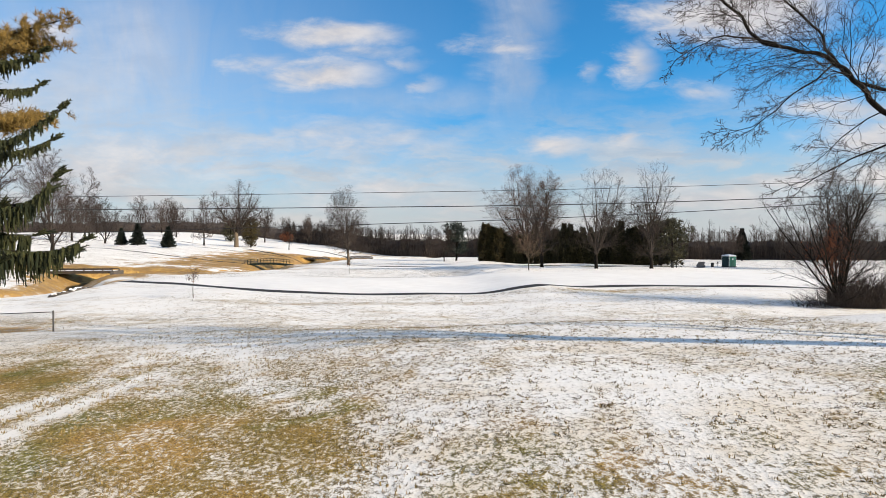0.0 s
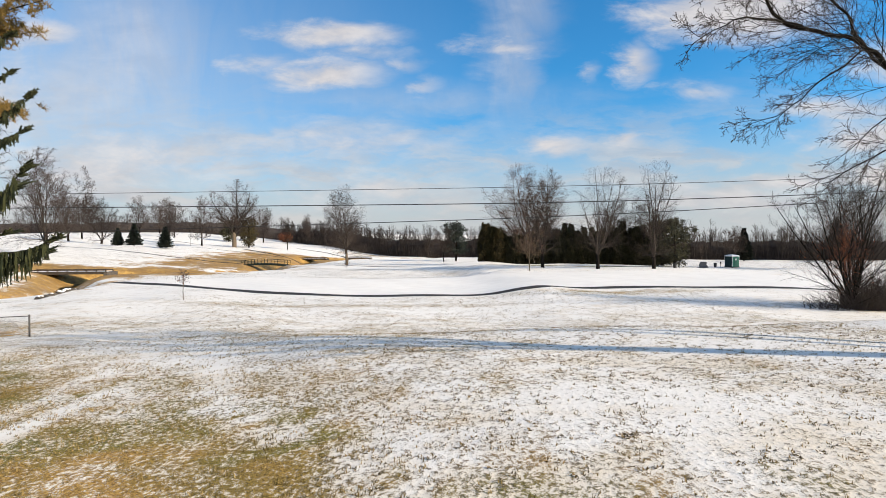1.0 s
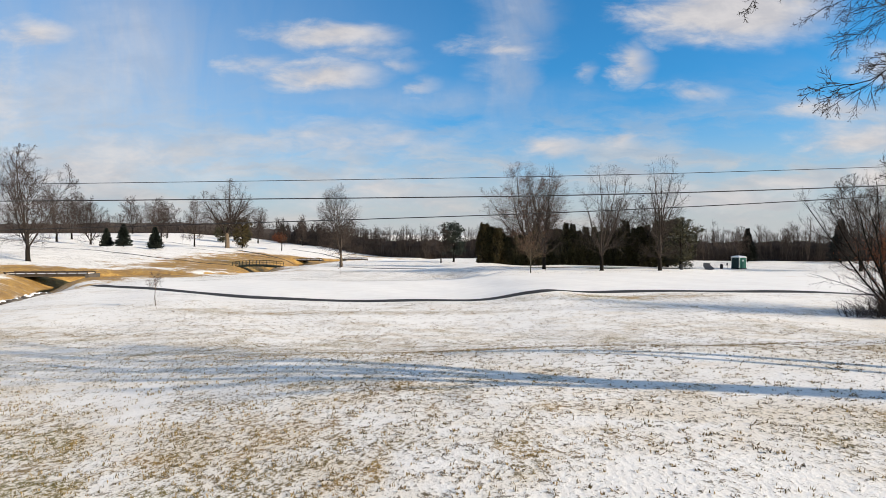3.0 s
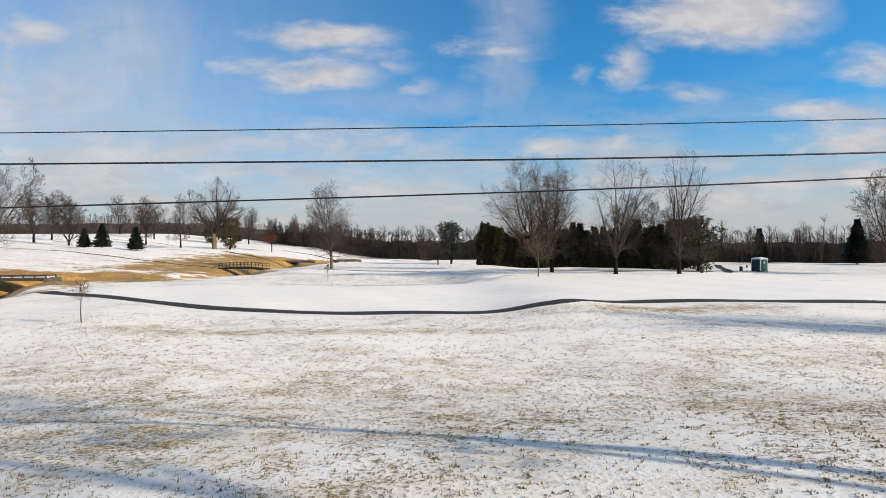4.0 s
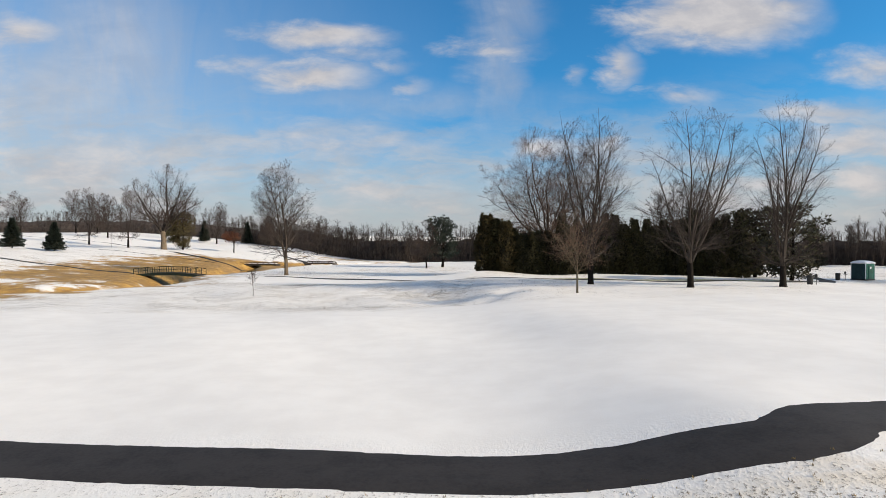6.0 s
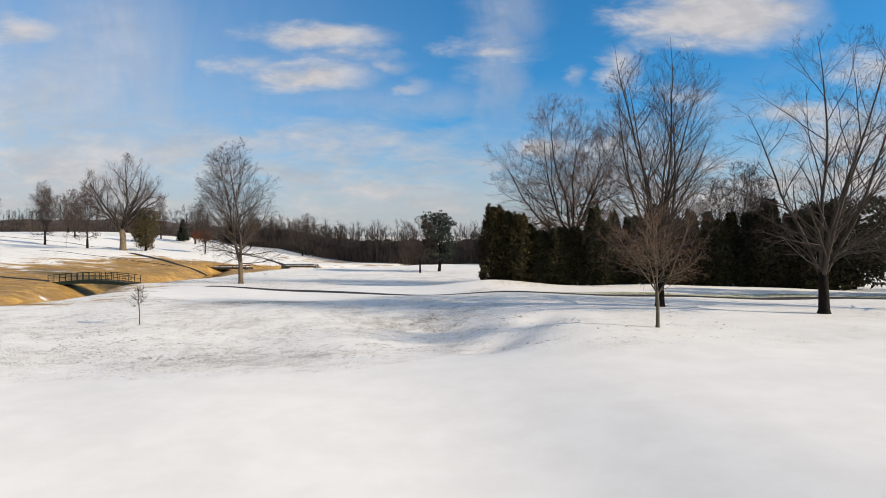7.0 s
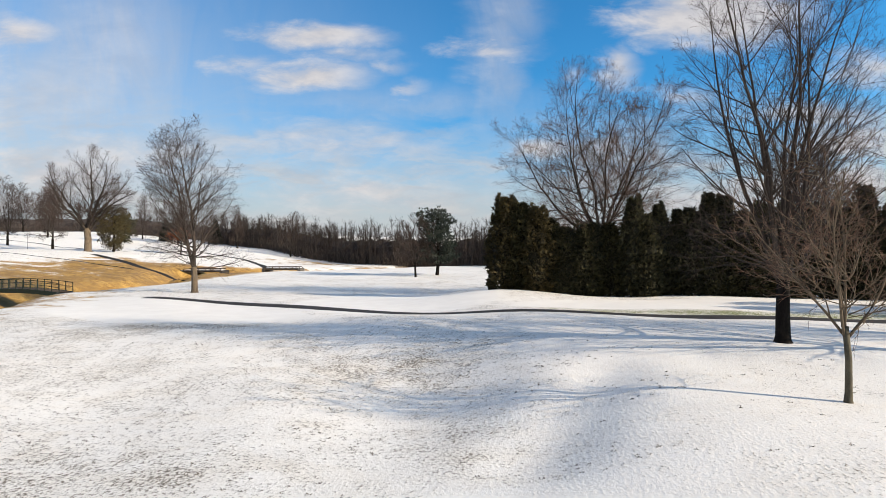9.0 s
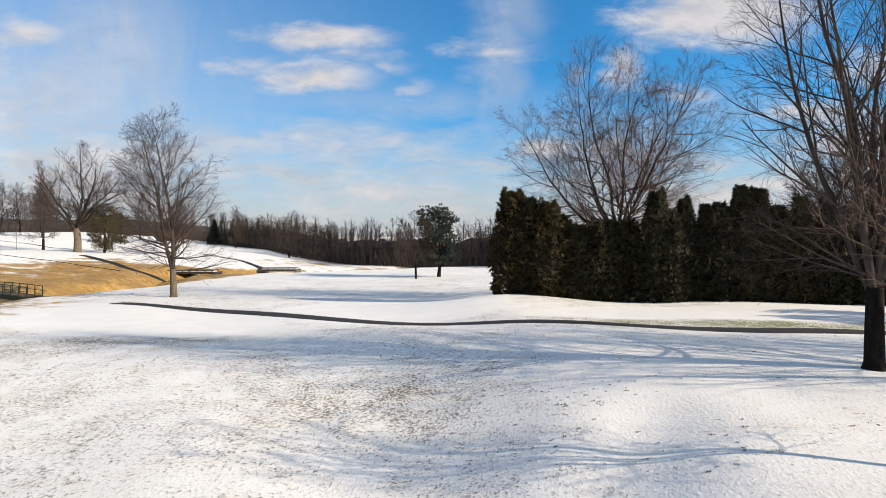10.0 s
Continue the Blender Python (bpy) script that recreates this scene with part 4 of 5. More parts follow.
plant(tall_spruce, "spruce", "dark spruce on the far ridge", -92.0, 322.0, 150, 0.8, 0.1, "spruces of the field", "conifer")


def round_conifer_meshes(seed, height, half, clumps, blades, size, needles, bare=0.2):
    """A pine or cedar with a rounded crown of separate clumps."""
    rng = random.Random(seed)
    trunk, boughs, foliage = Shape(), Shape(), Shape()
    pts = [Vector((0.02 * height * math.sin(h * 5), 0.012 * height * math.cos(h * 4), h * height)) for h in (-0.02, 0.0, 0.15, 0.35, 0.6, 0.85)]
    trunk.tube(pts, [0.024 * height * s for s in (1.25, 1.2, 0.95, 0.75, 0.45, 0.15)], 8)
    for k in range(clumps):
        h = bare + (0.97 - bare) * (k + rng.random()) / clumps
        w = math.sqrt(max(0.05, 1 - ((h - 0.55) / 0.52) ** 2))
        a, r = k * 2.4 + rng.gauss(0, 0.4), half * w * rng.uniform(0.45, 0.95)
        c = Vector((math.cos(a) * r, math.sin(a) * r, h * height))
        boughs.tube([Vector((pts[3].x, pts[3].y, max(0.1, h - 0.10) * height)), c.lerp(Vector((0, 0, h * height)), 0.4), c], [0.07, 0.05, 0.02], 4)
        big = half * rng.uniform(0.24, 0.42)
        for _ in range(blades):
            d = Vector((rng.gauss(0, 1), rng.gauss(0, 1), rng.gauss(0, 0.7))).normalized()
            spray(foliage, rng, c + Vector((d.x * big, d.y * big, d.z * big * 0.6)) * rng.uniform(0.4, 1.0), d + Vector((0, 0, 0.3)), size, 3)
    return trunk.mesh("trunk", M_BARK, True), boughs.mesh("crown_frame", M_BARK, True), foliage.mesh("foliage", needles)


pine = round_conifer_meshes(12, 13.2, 4.4, 46, 60, 0.5, M_BLUE_SPRUCE, 0.22)
plant(pine, "pine", "dark rounded pine beside a bare tree in the field", 4.6, 181.5, 0, 1.0, category="conifer")
cedar = round_conifer_meshes(13, 12.8, 4.2, 48, 90, 0.34, M_CEDAR_BROWN, 0.08)
plant(cedar, "cedar", "brownish-green cedar growing against the old oak", -79.0, 218.0, 0, 0.95, category="conifer")
dark_cedar = round_conifer_meshes(14, 10.0, 4.0, 34, 60, 0.45, M_CEDAR, 0.06)
for x, y, s, t in ((47.5, 105.0, 1.0, 0), (50.5, 118.0, 1.05, 90), (53.0, 126.0, 1.1, 200), (-114.8, 290.0, 1.15, 30)):
    plant(dark_cedar, "pine", "dark bushy evergreen beside the hedge" if x > 0 else "dark evergreen bush on the ridge of the hill", x, y, t, s, group="dark evergreens", category="conifer")


def hedge_tree_meshes(seed, height, half, low=0.03, taper=(1.0, 0.80, 0.48), mat=None):
    """A columnar arborvitae: trunk, shaded heart and ragged hanging sprays."""
    rng = random.Random(seed)
    trunk, core, foliage = Shape(), Shape(), Shape()
    trunk.tube([Vector((0, 0, -0.2)), Vector((0.03, 0, 1.0)), Vector((0, 0.05, 3.0))], [0.16, 0.13, 0.10], 6)
    # solid heart, coloured dark for the shade behind the sprays
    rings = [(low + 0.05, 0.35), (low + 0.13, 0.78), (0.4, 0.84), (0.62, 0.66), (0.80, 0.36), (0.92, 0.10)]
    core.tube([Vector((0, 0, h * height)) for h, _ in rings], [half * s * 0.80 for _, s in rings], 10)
    # leading shoots of uneven height
    peaks = [(rng.uniform(0, 6.28), rng.uniform(0.1, 0.55) * half, rng.uniform(0.78, 1.0)) for _ in range(5)]
    for i in range(2600):
        a, h = rng.uniform(0, 6.28), low + (0.95 - low) * rng.random() ** 1.1
        w = np.interp(h, [0.0, 0.08, 0.35, 0.62, 0.84, 1.0], [0.70, 0.94, taper[0], taper[1], taper[2], 0.10])
        lump = 0.90 + 0.45 * noise.noise(Vector((math.cos(a) * 1.6, math.sin(a) * 1.6, h * 7 + seed)))
        r = half * w * lump * rng.uniform(0.80, 1.10)
        c = Vector((math.cos(a) * r, math.sin(a) * r, h * height))
        out = Vector((math.cos(a) * 0.9, math.sin(a) * 0.9, rng.uniform(-0.5, 0.9)))
        spray(foliage, rng, c, out, rng.uniform(0.22, 0.52), 3)
    for a, r, top in peaks:
        for _ in range(110):
            t = rng.random()
            h = top * (0.72 + 0.28 * t)
            q = Vector((math.cos(a) * r, math.sin(a) * r, h * height))
            s = 0.42 * half * (1 - t) + 0.05
            b = rng.uniform(0, 6.28)
            spray(foliage, rng, q + Vector((math.cos(b) * s, math.sin(b) * s, 0)) * rng.uniform(0.5, 1), Vector((math.cos(b) * 0.6, math.sin(b) * 0.6, 0.8)), 0.34, 3)
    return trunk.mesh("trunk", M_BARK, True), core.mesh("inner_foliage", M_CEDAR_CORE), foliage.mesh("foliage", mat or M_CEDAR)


hedge_ends = [hedge_tree_meshes(26, 9.6, 2.0, 0.0, mat=M_CEDAR_BROWN), hedge_tree_meshes(27, 9.2, 1.9, 0.0)]
hedge_kinds = [hedge_tree_meshes(21, 9.4, 1.8, 0.01), hedge_tree_meshes(22, 8.8, 1.7, 0.02), hedge_tree_meshes(24, 9.0, 1.85, 0.0)]
hedge_points = [hedge_tree_meshes(23, 10.4, 1.75, 0.01, (0.90, 0.60, 0.28)), hedge_tree_meshes(28, 10.0, 1.7, 0.02, (0.88, 0.55, 0.25))]
rng = random.Random(17)
count = 27
for i in range(count):
    t = i / (count - 1)
    x, y = 10.6 + 36.6 * t + rng.uniform(-0.3, 0.3), 126.0 - 8.4 * t + rng.uniform(-0.5, 0.5)
    size = (1.0, 0.97, 0.90, 0.80, 0.76, 0.80, 0.78, 0.84)[i] if i < 8 else rng.uniform(0.84, 1.02)
    kinds = hedge_ends if i < 3 else hedge_points if i >= 8 and i % 3 else hedge_kinds
    plant(kinds[i % len(kinds)], "arborvitae", "tall dark arborvitae in a dense row" if i else "tall yellowish arborvitae at the end of the row", x, y, rng.uniform(0, 360), size, 0.05, "row of arborvitae", "conifer")


# the large spruce by the yard: hanging tails of needles, golden cones
def drooping_spruce(seed, height, half):
    rng = random.Random(seed)
    trunk, boughs, tails = Shape(), Shape(), Shape()
    trunk.tube([Vector((0, 0, h * height)) for h in (-0.02, 0.02, 0.3, 0.7, 0.98)], [0.34, 0.32, 0.24, 0.11, 0.02], 10)
    arms_out = []
    for k in range(84):
        t = 0.25 + 0.73 * (k + rng.random()) / 84
        a = k * 2.4 + rng.uniform(-0.3, 0.3)
        if math.cos(a) > -0.15 and t < 0.9:
            continue
        arms_out.append((t * height, a, half * (1 - t) ** 0.62 * rng.uniform(0.6, 1.05) + 0.3, rng.uniform(0.24, 0.36), rng.uniform(0.10, 0.30), 1.0))
    # the long boughs over the yard: height, bearing, reach, sag, upturned tip, length of the hanging tails
    arms_out += [(11.5, -0.02, 5.05, -0.05, 0.10, 0.75), (11.2, 0.5, 4.0, 0.1, 0.2, 0.8), (7.54, -0.03, 5.9, -0.247, 0.166, 0.8), (7.9, 0.35, 4.6, -0.1, 0.15, 0.9), (6.53, -0.03, 5.6, 0.213, 0.417, 1.6)]
    arms_out += [(6.6, 0.30, 4.3, 0.22, 0.3, 2.0), (6.3, -0.30, 4.3, 0.25, 0.2, 2.0), (5.6, 0.1, 4.3, 0.25, 0.1, 2.2), (4.69, -0.02, 6.8, 0.15, 0.185, 1.4), (4.5, 0.30, 5.2, 0.2, 0.15, 1.8), (4.4, -0.35, 4.8, 0.22, 0.15, 1.7)]
    for top, a, reach, hang, lift_tip, long_tails in arms_out:
        side, ahead_way = Vector((-math.sin(a), math.cos(a), 0)), Vector((math.cos(a), math.sin(a), 0))
        pts = []
        for i in range(10):
            s = i / 9
            pts.append(ahead_way * (reach * s) + Vector((0, 0, top - reach * (hang * s * 1.15 - lift_tip * s ** 5))) + side * rng.gauss(0, 0.04 * s))
        boughs.tube(pts, [0.06 * (1 - i / 10) + 0.008 for i in range(10)], 5)
        for _ in range(int(66 * reach)):
            s = rng.uniform(0.12, 1.0)
            i = min(int(s * 9), 8)
            q = pts[i].lerp(pts[i + 1], s * 9 - i) + side * rng.gauss(0, 0.22 * (1.2 - s)) + Vector((0, 0, rng.uniform(-0.05, 0.06)))
            n = (0.12 + 0.95 * rng.random() ** 1.7) * (1.15 - 0.75 * s) * long_tails
            sway = Vector((rng.gauss(0, 0.08), rng.gauss(0, 0.08), -1)).normalized() if s < 0.93 else (ahead_way + Vector((rng.gauss(0, 0.4), rng.gauss(0, 0.4), 0.3))).normalized()
            tails.tube([q, q + sway * n * 0.5, q + sway * n], [0.020, 0.046, 0.010], 3)
            for _ in range(6):
                w = q + sway * n * rng.uniform(0.05, 0.95)
                spray(tails, rng, w, sway * 0.8 + Vector((rng.gauss(0, 0.7), rng.gauss(0, 0.7), rng.gauss(0, 0.2))), 0.10, 2)
    return trunk.mesh("trunk", M_BARK, True), boughs.mesh("crown_frame", M_BARK, True), tails.mesh("hanging_foliage", M_SPRUCE)


plant(drooping_spruce(8, 17.0, 6.0), "spruce", "large drooping spruce with hanging dark needles by the yard", -21.0, 12.0, 0, 1.0, 0.1, category="conifer")


def golden_pine(seed, height, half):
    """A pine with tufts of long needles, golden on the sunlit side."""
    rng = random.Random(seed)
    trunk, boughs, needles = Shape(), Shape(), Shape()
    trunk.tube([Vector((0, 0, h * height)) for h in (-0.02, 0.02, 0.4, 0.98)], [0.26, 0.24, 0.16, 0.03], 9)
    arms_out = []
    for k in range(34):
        t = 0.30 + 0.68 * (k + rng.random()) / 34
        a = k * 2.4 + rng.uniform(-0.3, 0.3)
        if math.cos(a) < 0.1 or t > 0.97:
            arms_out.append((t * height, a, half * (1.1 - t) ** 0.5 * rng.uniform(0.7, 1.15), rng.uniform(-0.05, 0.25), 24))
    arms_out += [(9.6, 0.0, 4.7, 0.04, 70), (9.2, -0.22, 4.5, 0.03, 60), (9.9, 0.2, 4.6, 0.02, 60), (12.4, -0.05, 6.2, 0.28, 70), (12.2, 0.12, 5.2, 0.20, 80), (12.0, -0.25, 4.7, 0.16, 70), (12.9, 0.05, 4.4, 0.10, 80)]
    for top, a, reach, rise, many in arms_out:
        d = Vector((math.cos(a), math.sin(a), rise))
        p = Vector((0, 0, top))
        boughs.tube([p, p + d * reach * 0.5 + Vector((0, 0, 0.1)), p + d * reach], [0.06, 0.04, 0.015], 5)
        for _ in range(many):
            s = rng.uniform(0.40, 1.0)
            q = p + d * reach * s + Vector((rng.gauss(0, 0.22), rng.gauss(0, 0.22), rng.gauss(0.05, 0.17)))
            for _ in range(5):
                w = q + Vector((rng.gauss(0, 0.08), rng.gauss(0, 0.08), rng.gauss(0, 0.08)))
                for _ in range(9):
                    e = (d * 0.5 + Vector((rng.gauss(0, 0.7), rng.gauss(0, 0.7), rng.gauss(0.3, 0.6)))).normalized()
                    o = e.orthogonal().normalized() * 0.014
                    b = len(needles.v)
                    needles.v += [w - o, w + o, w + e * rng.uniform(0.16, 0.32)]
                    needles.f.append((b, b + 1, b + 2))
    return trunk.mesh("trunk", M_BARK, True), boughs.mesh("crown_frame", M_BARK, True), needles.mesh("needle_tuft", M_NEEDLE)


plant(golden_pine(19, 15.0, 4.3), "pine", "tall pine with golden-green tufts of long needles", -21.9, 13.4, 0, 1.0, 0.1, category="conifer")


FINE[0] = 1.5


# ---- far woods ----
def wood_tree(rng, height):
    """A slim forest tree of few faces, as verts and faces."""
    s = Shape()
    pts = [Vector((0, 0, -0.3))]
    for i in range(4):
        pts.append(pts[-1] + Vector((rng.gauss(0, 0.2), rng.gauss(0, 0.2), height / 4)))
    s.tube(pts, [0.15 * (1 - i / 5) + 0.02 for i in range(5)], 3)
    for k in range(15):
        t = rng.uniform(0.22, 0.97)
        i = min(int(t * 4), 3)
        a, rise = k * 2.4, radians(rng.uniform(48, 76))
        d = Vector((math.cos(a) * math.cos(rise), math.sin(a) * math.cos(rise), math.sin(rise)))
        bough(rng, [s], pts[i].lerp(pts[i + 1], t * 4 - i), d, height * 0.27 * (1.25 - 0.7 * t), 0.045, 0, [(2, 3, 0.12, 0.05, 6, 0.10, 0.7, 0.55), (1, 3, 0.1, 0, 0, 0, 0, 0)])
    return np.array([tuple(p) for p in s.v]), s.f


def wood(name, label, line, depth, trees, tall, seed, heart_height=1.0, heart_mat=M_THICKET):
    """A belt of bare wood along a line of the plan, with its undergrowth and dark heart."""
    rng = random.Random(seed)
    kinds = [wood_tree(rng, tall * f) for f in (0.7, 0.8, 0.88, 0.96)]
    verts, faces, base = [], [], 0
    lengths = [math.hypot(b[0] - a[0], b[1] - a[1]) for a, b in zip(line, line[1:])]
    total = sum(lengths)

    def inward(s, off):
        for (a, b), n in zip(zip(line, line[1:]), lengths):
            if s <= n:
                break
            s -= n
        t = s / n
        return a[0] + (b[0] - a[0]) * t - (b[1] - a[1]) / n * off, a[1] + (b[1] - a[1]) * t + (b[0] - a[0]) / n * off

    def spot():
        return inward(rng.uniform(0, total), rng.random() ** 1.4 * depth)
    for _ in range(trees):
        x, y = spot()
        v, f = kinds[rng.randrange(4)]
        c, k = math.cos(rng.uniform(0, 6.28)), rng.uniform(0.65, 1.15)
        s = math.sqrt(max(0.0, 1 - c * c))
        w = v * k
        verts.append(np.stack([w[:, 0] * c - w[:, 1] * s + x, w[:, 0] * s + w[:, 1] * c + y, w[:, 2] + float(land(x, y))], -1))
        faces += [tuple(i + base for i in q) for q in f]
        base += len(v)
    ob = new(name, mesh_of(name, np.concatenate(verts).tolist(), faces, M_TWIG_DARK))
    tagged(ob, label, "wood", kind="stuff")
    under = Shape()
    for _ in range(int(total * 30)):
        x, y = spot()
        z = float(land(x, y))
        h = rng.uniform(1.0, 7.0)
        d = Vector((rng.gauss(0, 0.4), rng.gauss(0, 0.4), 1)).normalized()
        p = Vector((x, y, z - 0.1))
        q = p + d * h * 0.55
        e = Vector((rng.gauss(0, 0.5), rng.gauss(0, 0.5), 0.7)).normalized()
        under.tube([p, q + e * h * 0.5], [0.06, 0.018], 3)
        under.tube([q, q + Vector((-e.x, -e.y, 0.5)) * h * 0.45], [0.035, 0.012], 3)
    tagged(new("undergrowth", under.mesh("undergrowth", M_TWIG_DARK)), "dark tangled undergrowth along the edge of the wood", "undergrowth", kind="stuff")
    if not heart_height:
        return
    # the wood's heart: an uneven sheet for crowded brush, shade in its colour
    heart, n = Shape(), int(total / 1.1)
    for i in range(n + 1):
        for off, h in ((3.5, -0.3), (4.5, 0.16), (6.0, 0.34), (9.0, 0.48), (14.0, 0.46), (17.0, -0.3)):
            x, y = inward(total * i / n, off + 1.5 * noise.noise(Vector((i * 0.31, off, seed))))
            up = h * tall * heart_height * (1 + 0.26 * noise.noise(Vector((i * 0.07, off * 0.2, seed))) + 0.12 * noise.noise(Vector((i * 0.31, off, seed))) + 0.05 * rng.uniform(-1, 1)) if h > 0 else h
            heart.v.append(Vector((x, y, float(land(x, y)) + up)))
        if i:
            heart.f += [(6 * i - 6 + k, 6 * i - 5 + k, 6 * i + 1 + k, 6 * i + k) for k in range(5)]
    tagged(new("thicket", heart.mesh("thicket", heart_mat)), "crowded brush inside the bare wood, one sheet with shade in its colour", "thicket", kind="stuff")


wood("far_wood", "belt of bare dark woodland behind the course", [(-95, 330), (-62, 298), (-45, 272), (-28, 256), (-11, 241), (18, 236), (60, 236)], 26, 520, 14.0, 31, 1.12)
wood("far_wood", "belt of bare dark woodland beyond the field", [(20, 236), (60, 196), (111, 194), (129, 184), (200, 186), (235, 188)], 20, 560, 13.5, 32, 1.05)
wood("far_wood", "hazy distant bare wood on the ridge of the hill", [(-330, 390), (-190, 370), (-110, 345), (-84, 322)], 40, 260, 14.0, 33, 1.0, M_THICKET_HAZED)


# ---- bridges over the creek ----
def arched_bridge(x, y, turn, length, width, rise, deck_z):
    ob = thing("footbridge", "arched dark green steel footbridge over the creek", "bridge", x, y, deck_z, turn)
    n, half = 14, length / 2
    arch = [(-half + length * i / n, rise * (1 - (2 * i / n - 1) ** 2)) for i in range(n + 1)]
    for side in (-1, 1):
        girder, rail, middle = Shape(), Shape(), Shape()
        girder.sweep([(a, side * width / 2, z - 0.22) for a, z in arch], 0.12, 0.50)
        rail.sweep([(a, side * width / 2, z + 1.12) for a, z in arch], 0.07, 0.07)
        middle.sweep([(a, side * width / 2, z + 0.62) for a, z in arch], 0.05, 0.05)
        part("girder", girder.mesh("girder", M_IRON), ob)
        part("handrail", rail.mesh("handrail", M_IRON), ob)
        part("middle_rail", middle.mesh("middle_rail", M_IRON), ob)
        post = Shape()
        post.box(-0.04, -0.04, 0, 0.04, 0.04, 1.14, 0.012)
        me = post.mesh("post", M_IRON)
        for a, za in arch:
            part("post", me, ob).location = (a, side * width / 2, za)
    plank = Shape()
    plank.box(-0.24, -width / 2 + 0.07, -0.06, 0.24, width / 2 - 0.07, 0.0)
    me = plank.mesh("plank", M_TIMBER)
    for i in range(int(length / 0.5)):
        a = -half + 0.25 + 0.5 * i
        p = part("plank", me, ob)
        p.location = (a, 0, rise * (1 - (a / half) ** 2))
    for side in (-1, 1):
        foot = Shape()
        foot.box(-0.6, -width / 2 - 0.2, -1.6, 0.6, width / 2 + 0.2, -0.05, 0.05)
        part("abutment", foot.mesh("abutment", M_STONE), ob).location = (side * (half + 0.3), 0, 0)
    return ob


def low_bridge(label, x, y, turn, length, width, deck_z, rails=True):
    ob = thing("low_bridge", label, "bridge", x, y, deck_z, turn)
    half = length / 2
    for side in (-1, 1):
        beam, curb = Shape(), Shape()
        beam.bar((-half, side * width / 2, -0.25), (half, side * width / 2, -0.25), 0.25, 0.42)
        curb.bar((-half, side * (width / 2 - 0.06), 0.30 if rails else 0.12), (half, side * (width / 2 - 0.06), 0.30 if rails else 0.12), 0.16, 0.16)
        part("beam", beam.mesh("beam", M_TIMBER), ob)
        part("kerb_rail", curb.mesh("kerb_rail", M_TIMBER), ob)
        stub = Shape()
        stub.box(-0.08, -0.08, -0.1, 0.08, 0.08, 0.24)
        me = stub.mesh("stub_post", M_TIMBER)
        for i in range(int(length / 1.6) + 1):
            part("stub_post", me, ob).location = (-half + 0.2 + i * 1.6, side * (width / 2 - 0.06), 0)
        wing = Shape()
        wing.box(-0.35, -width / 2 - 0.6, -2.0, 0.35, width / 2 + 0.6, -0.04, 0.06)
        part("abutment", wing.mesh("abutment", M_STONE), ob).location = (side * (half + 0.2), 0, 0)
    board = Shape()
    board.box(-0.145, -width / 2, -0.04, 0.145, width / 2, 0.0)
    me = board.mesh("plank", M_TIMBER)
    for i in range(int(length / 0.3)):
        part("plank", me, ob).location = (-half + 0.15 + 0.3 * i, 0, 0.002 * (i % 2))
    cap = Shape()
    cap.box(-half, -width / 2 + 0.25, 0.012, half, width / 2 - 0.25, 0.07, 0.1)
    part("snow_cover", cap.mesh("snow_cover", M_SNOWCAP), ob, "thin snow lying on the deck")
    return ob


arched_bridge(-47.1, 139.8, -6.0, 12.8, 2.2, 0.45, -0.42)
low_bridge("low timber bridge with a snowy deck over the creek", -48.0, 197.0, 0, 10.0, 3.0, -0.15)
low_bridge("low dark timber bridge at the end of the creek", -32.0, 206.0, 0, 8.0, 3.2, -0.05)
low_bridge("low timber cart bridge with snow on its deck", -67.0, 91.5, 8, 13.0, 3.0, 0.15)

# headwall of weathered boards where the creek goes under the slope
headwall = thing("headwall", "low tan timber headwall across the creek in dry grass", "retaining wall", -53.8, 103.0, -2.2, 12)
for row in range(6):
    board = Shape()
    board.box(-1.95 + 0.05 * (row % 2), -0.11, 0.27 * row, 1.95 - 0.04 * (row % 3), 0.11, 0.27 * row + 0.25, 0.03)
    part("board", board.mesh("board", M_TIMBER_PALE), headwall)
for x in (-1.6, 0.0, 1.6):
    stake = Shape()
    stake.box(x - 0.09, -0.26, -0.4, x + 0.09, -0.115, 1.72, 0.02)
    part("post", stake.mesh("post", M_TIMBER_PALE), headwall)

# stone edging of the creek: single boulders along the near bank, snow on top
edging = thing("stone_wall", "low wall of dark stones with snow along the creek bank", "wall", -41.0, 51.0, float(land(-41.0, 51.0)))
rng = random.Random(41)
stones = []
for k in range(4):
    s = Shape()
    rings = []
    for h, r in ((-0.3, 0.42), (0.0, 0.50), (0.28, 0.46), (0.42, 0.26)):
        base = len(s.v)
        for j in range(7):
            a = 6.28 * j / 7
            s.v.append(Vector((math.cos(a) * r * rng.uniform(0.8, 1.25), math.sin(a) * r * rng.uniform(0.7, 1.0), h)))
        rings.append(base)
    for a, b in zip(rings, rings[1:]):
        s.f += [(a + j, a + (j + 1) % 7, b + (j + 1) % 7, b + j) for j in range(7)]
    s.f.append(tuple(rings[-1] + j for j in range(7)))
    stones.append(s.mesh("stone", M_STONE, True))
cap = Shape()
cap.tube([Vector((-0.4, 0, 0)), Vector((-0.15, 0.02, 0.05)), Vector((0.18, 0, 0.05)), Vector((0.42, 0, 0))], [0.03, 0.16, 0.14, 0.03], 7)
cap_mesh = cap.mesh("snow_cap", M_SNOWCAP, True)
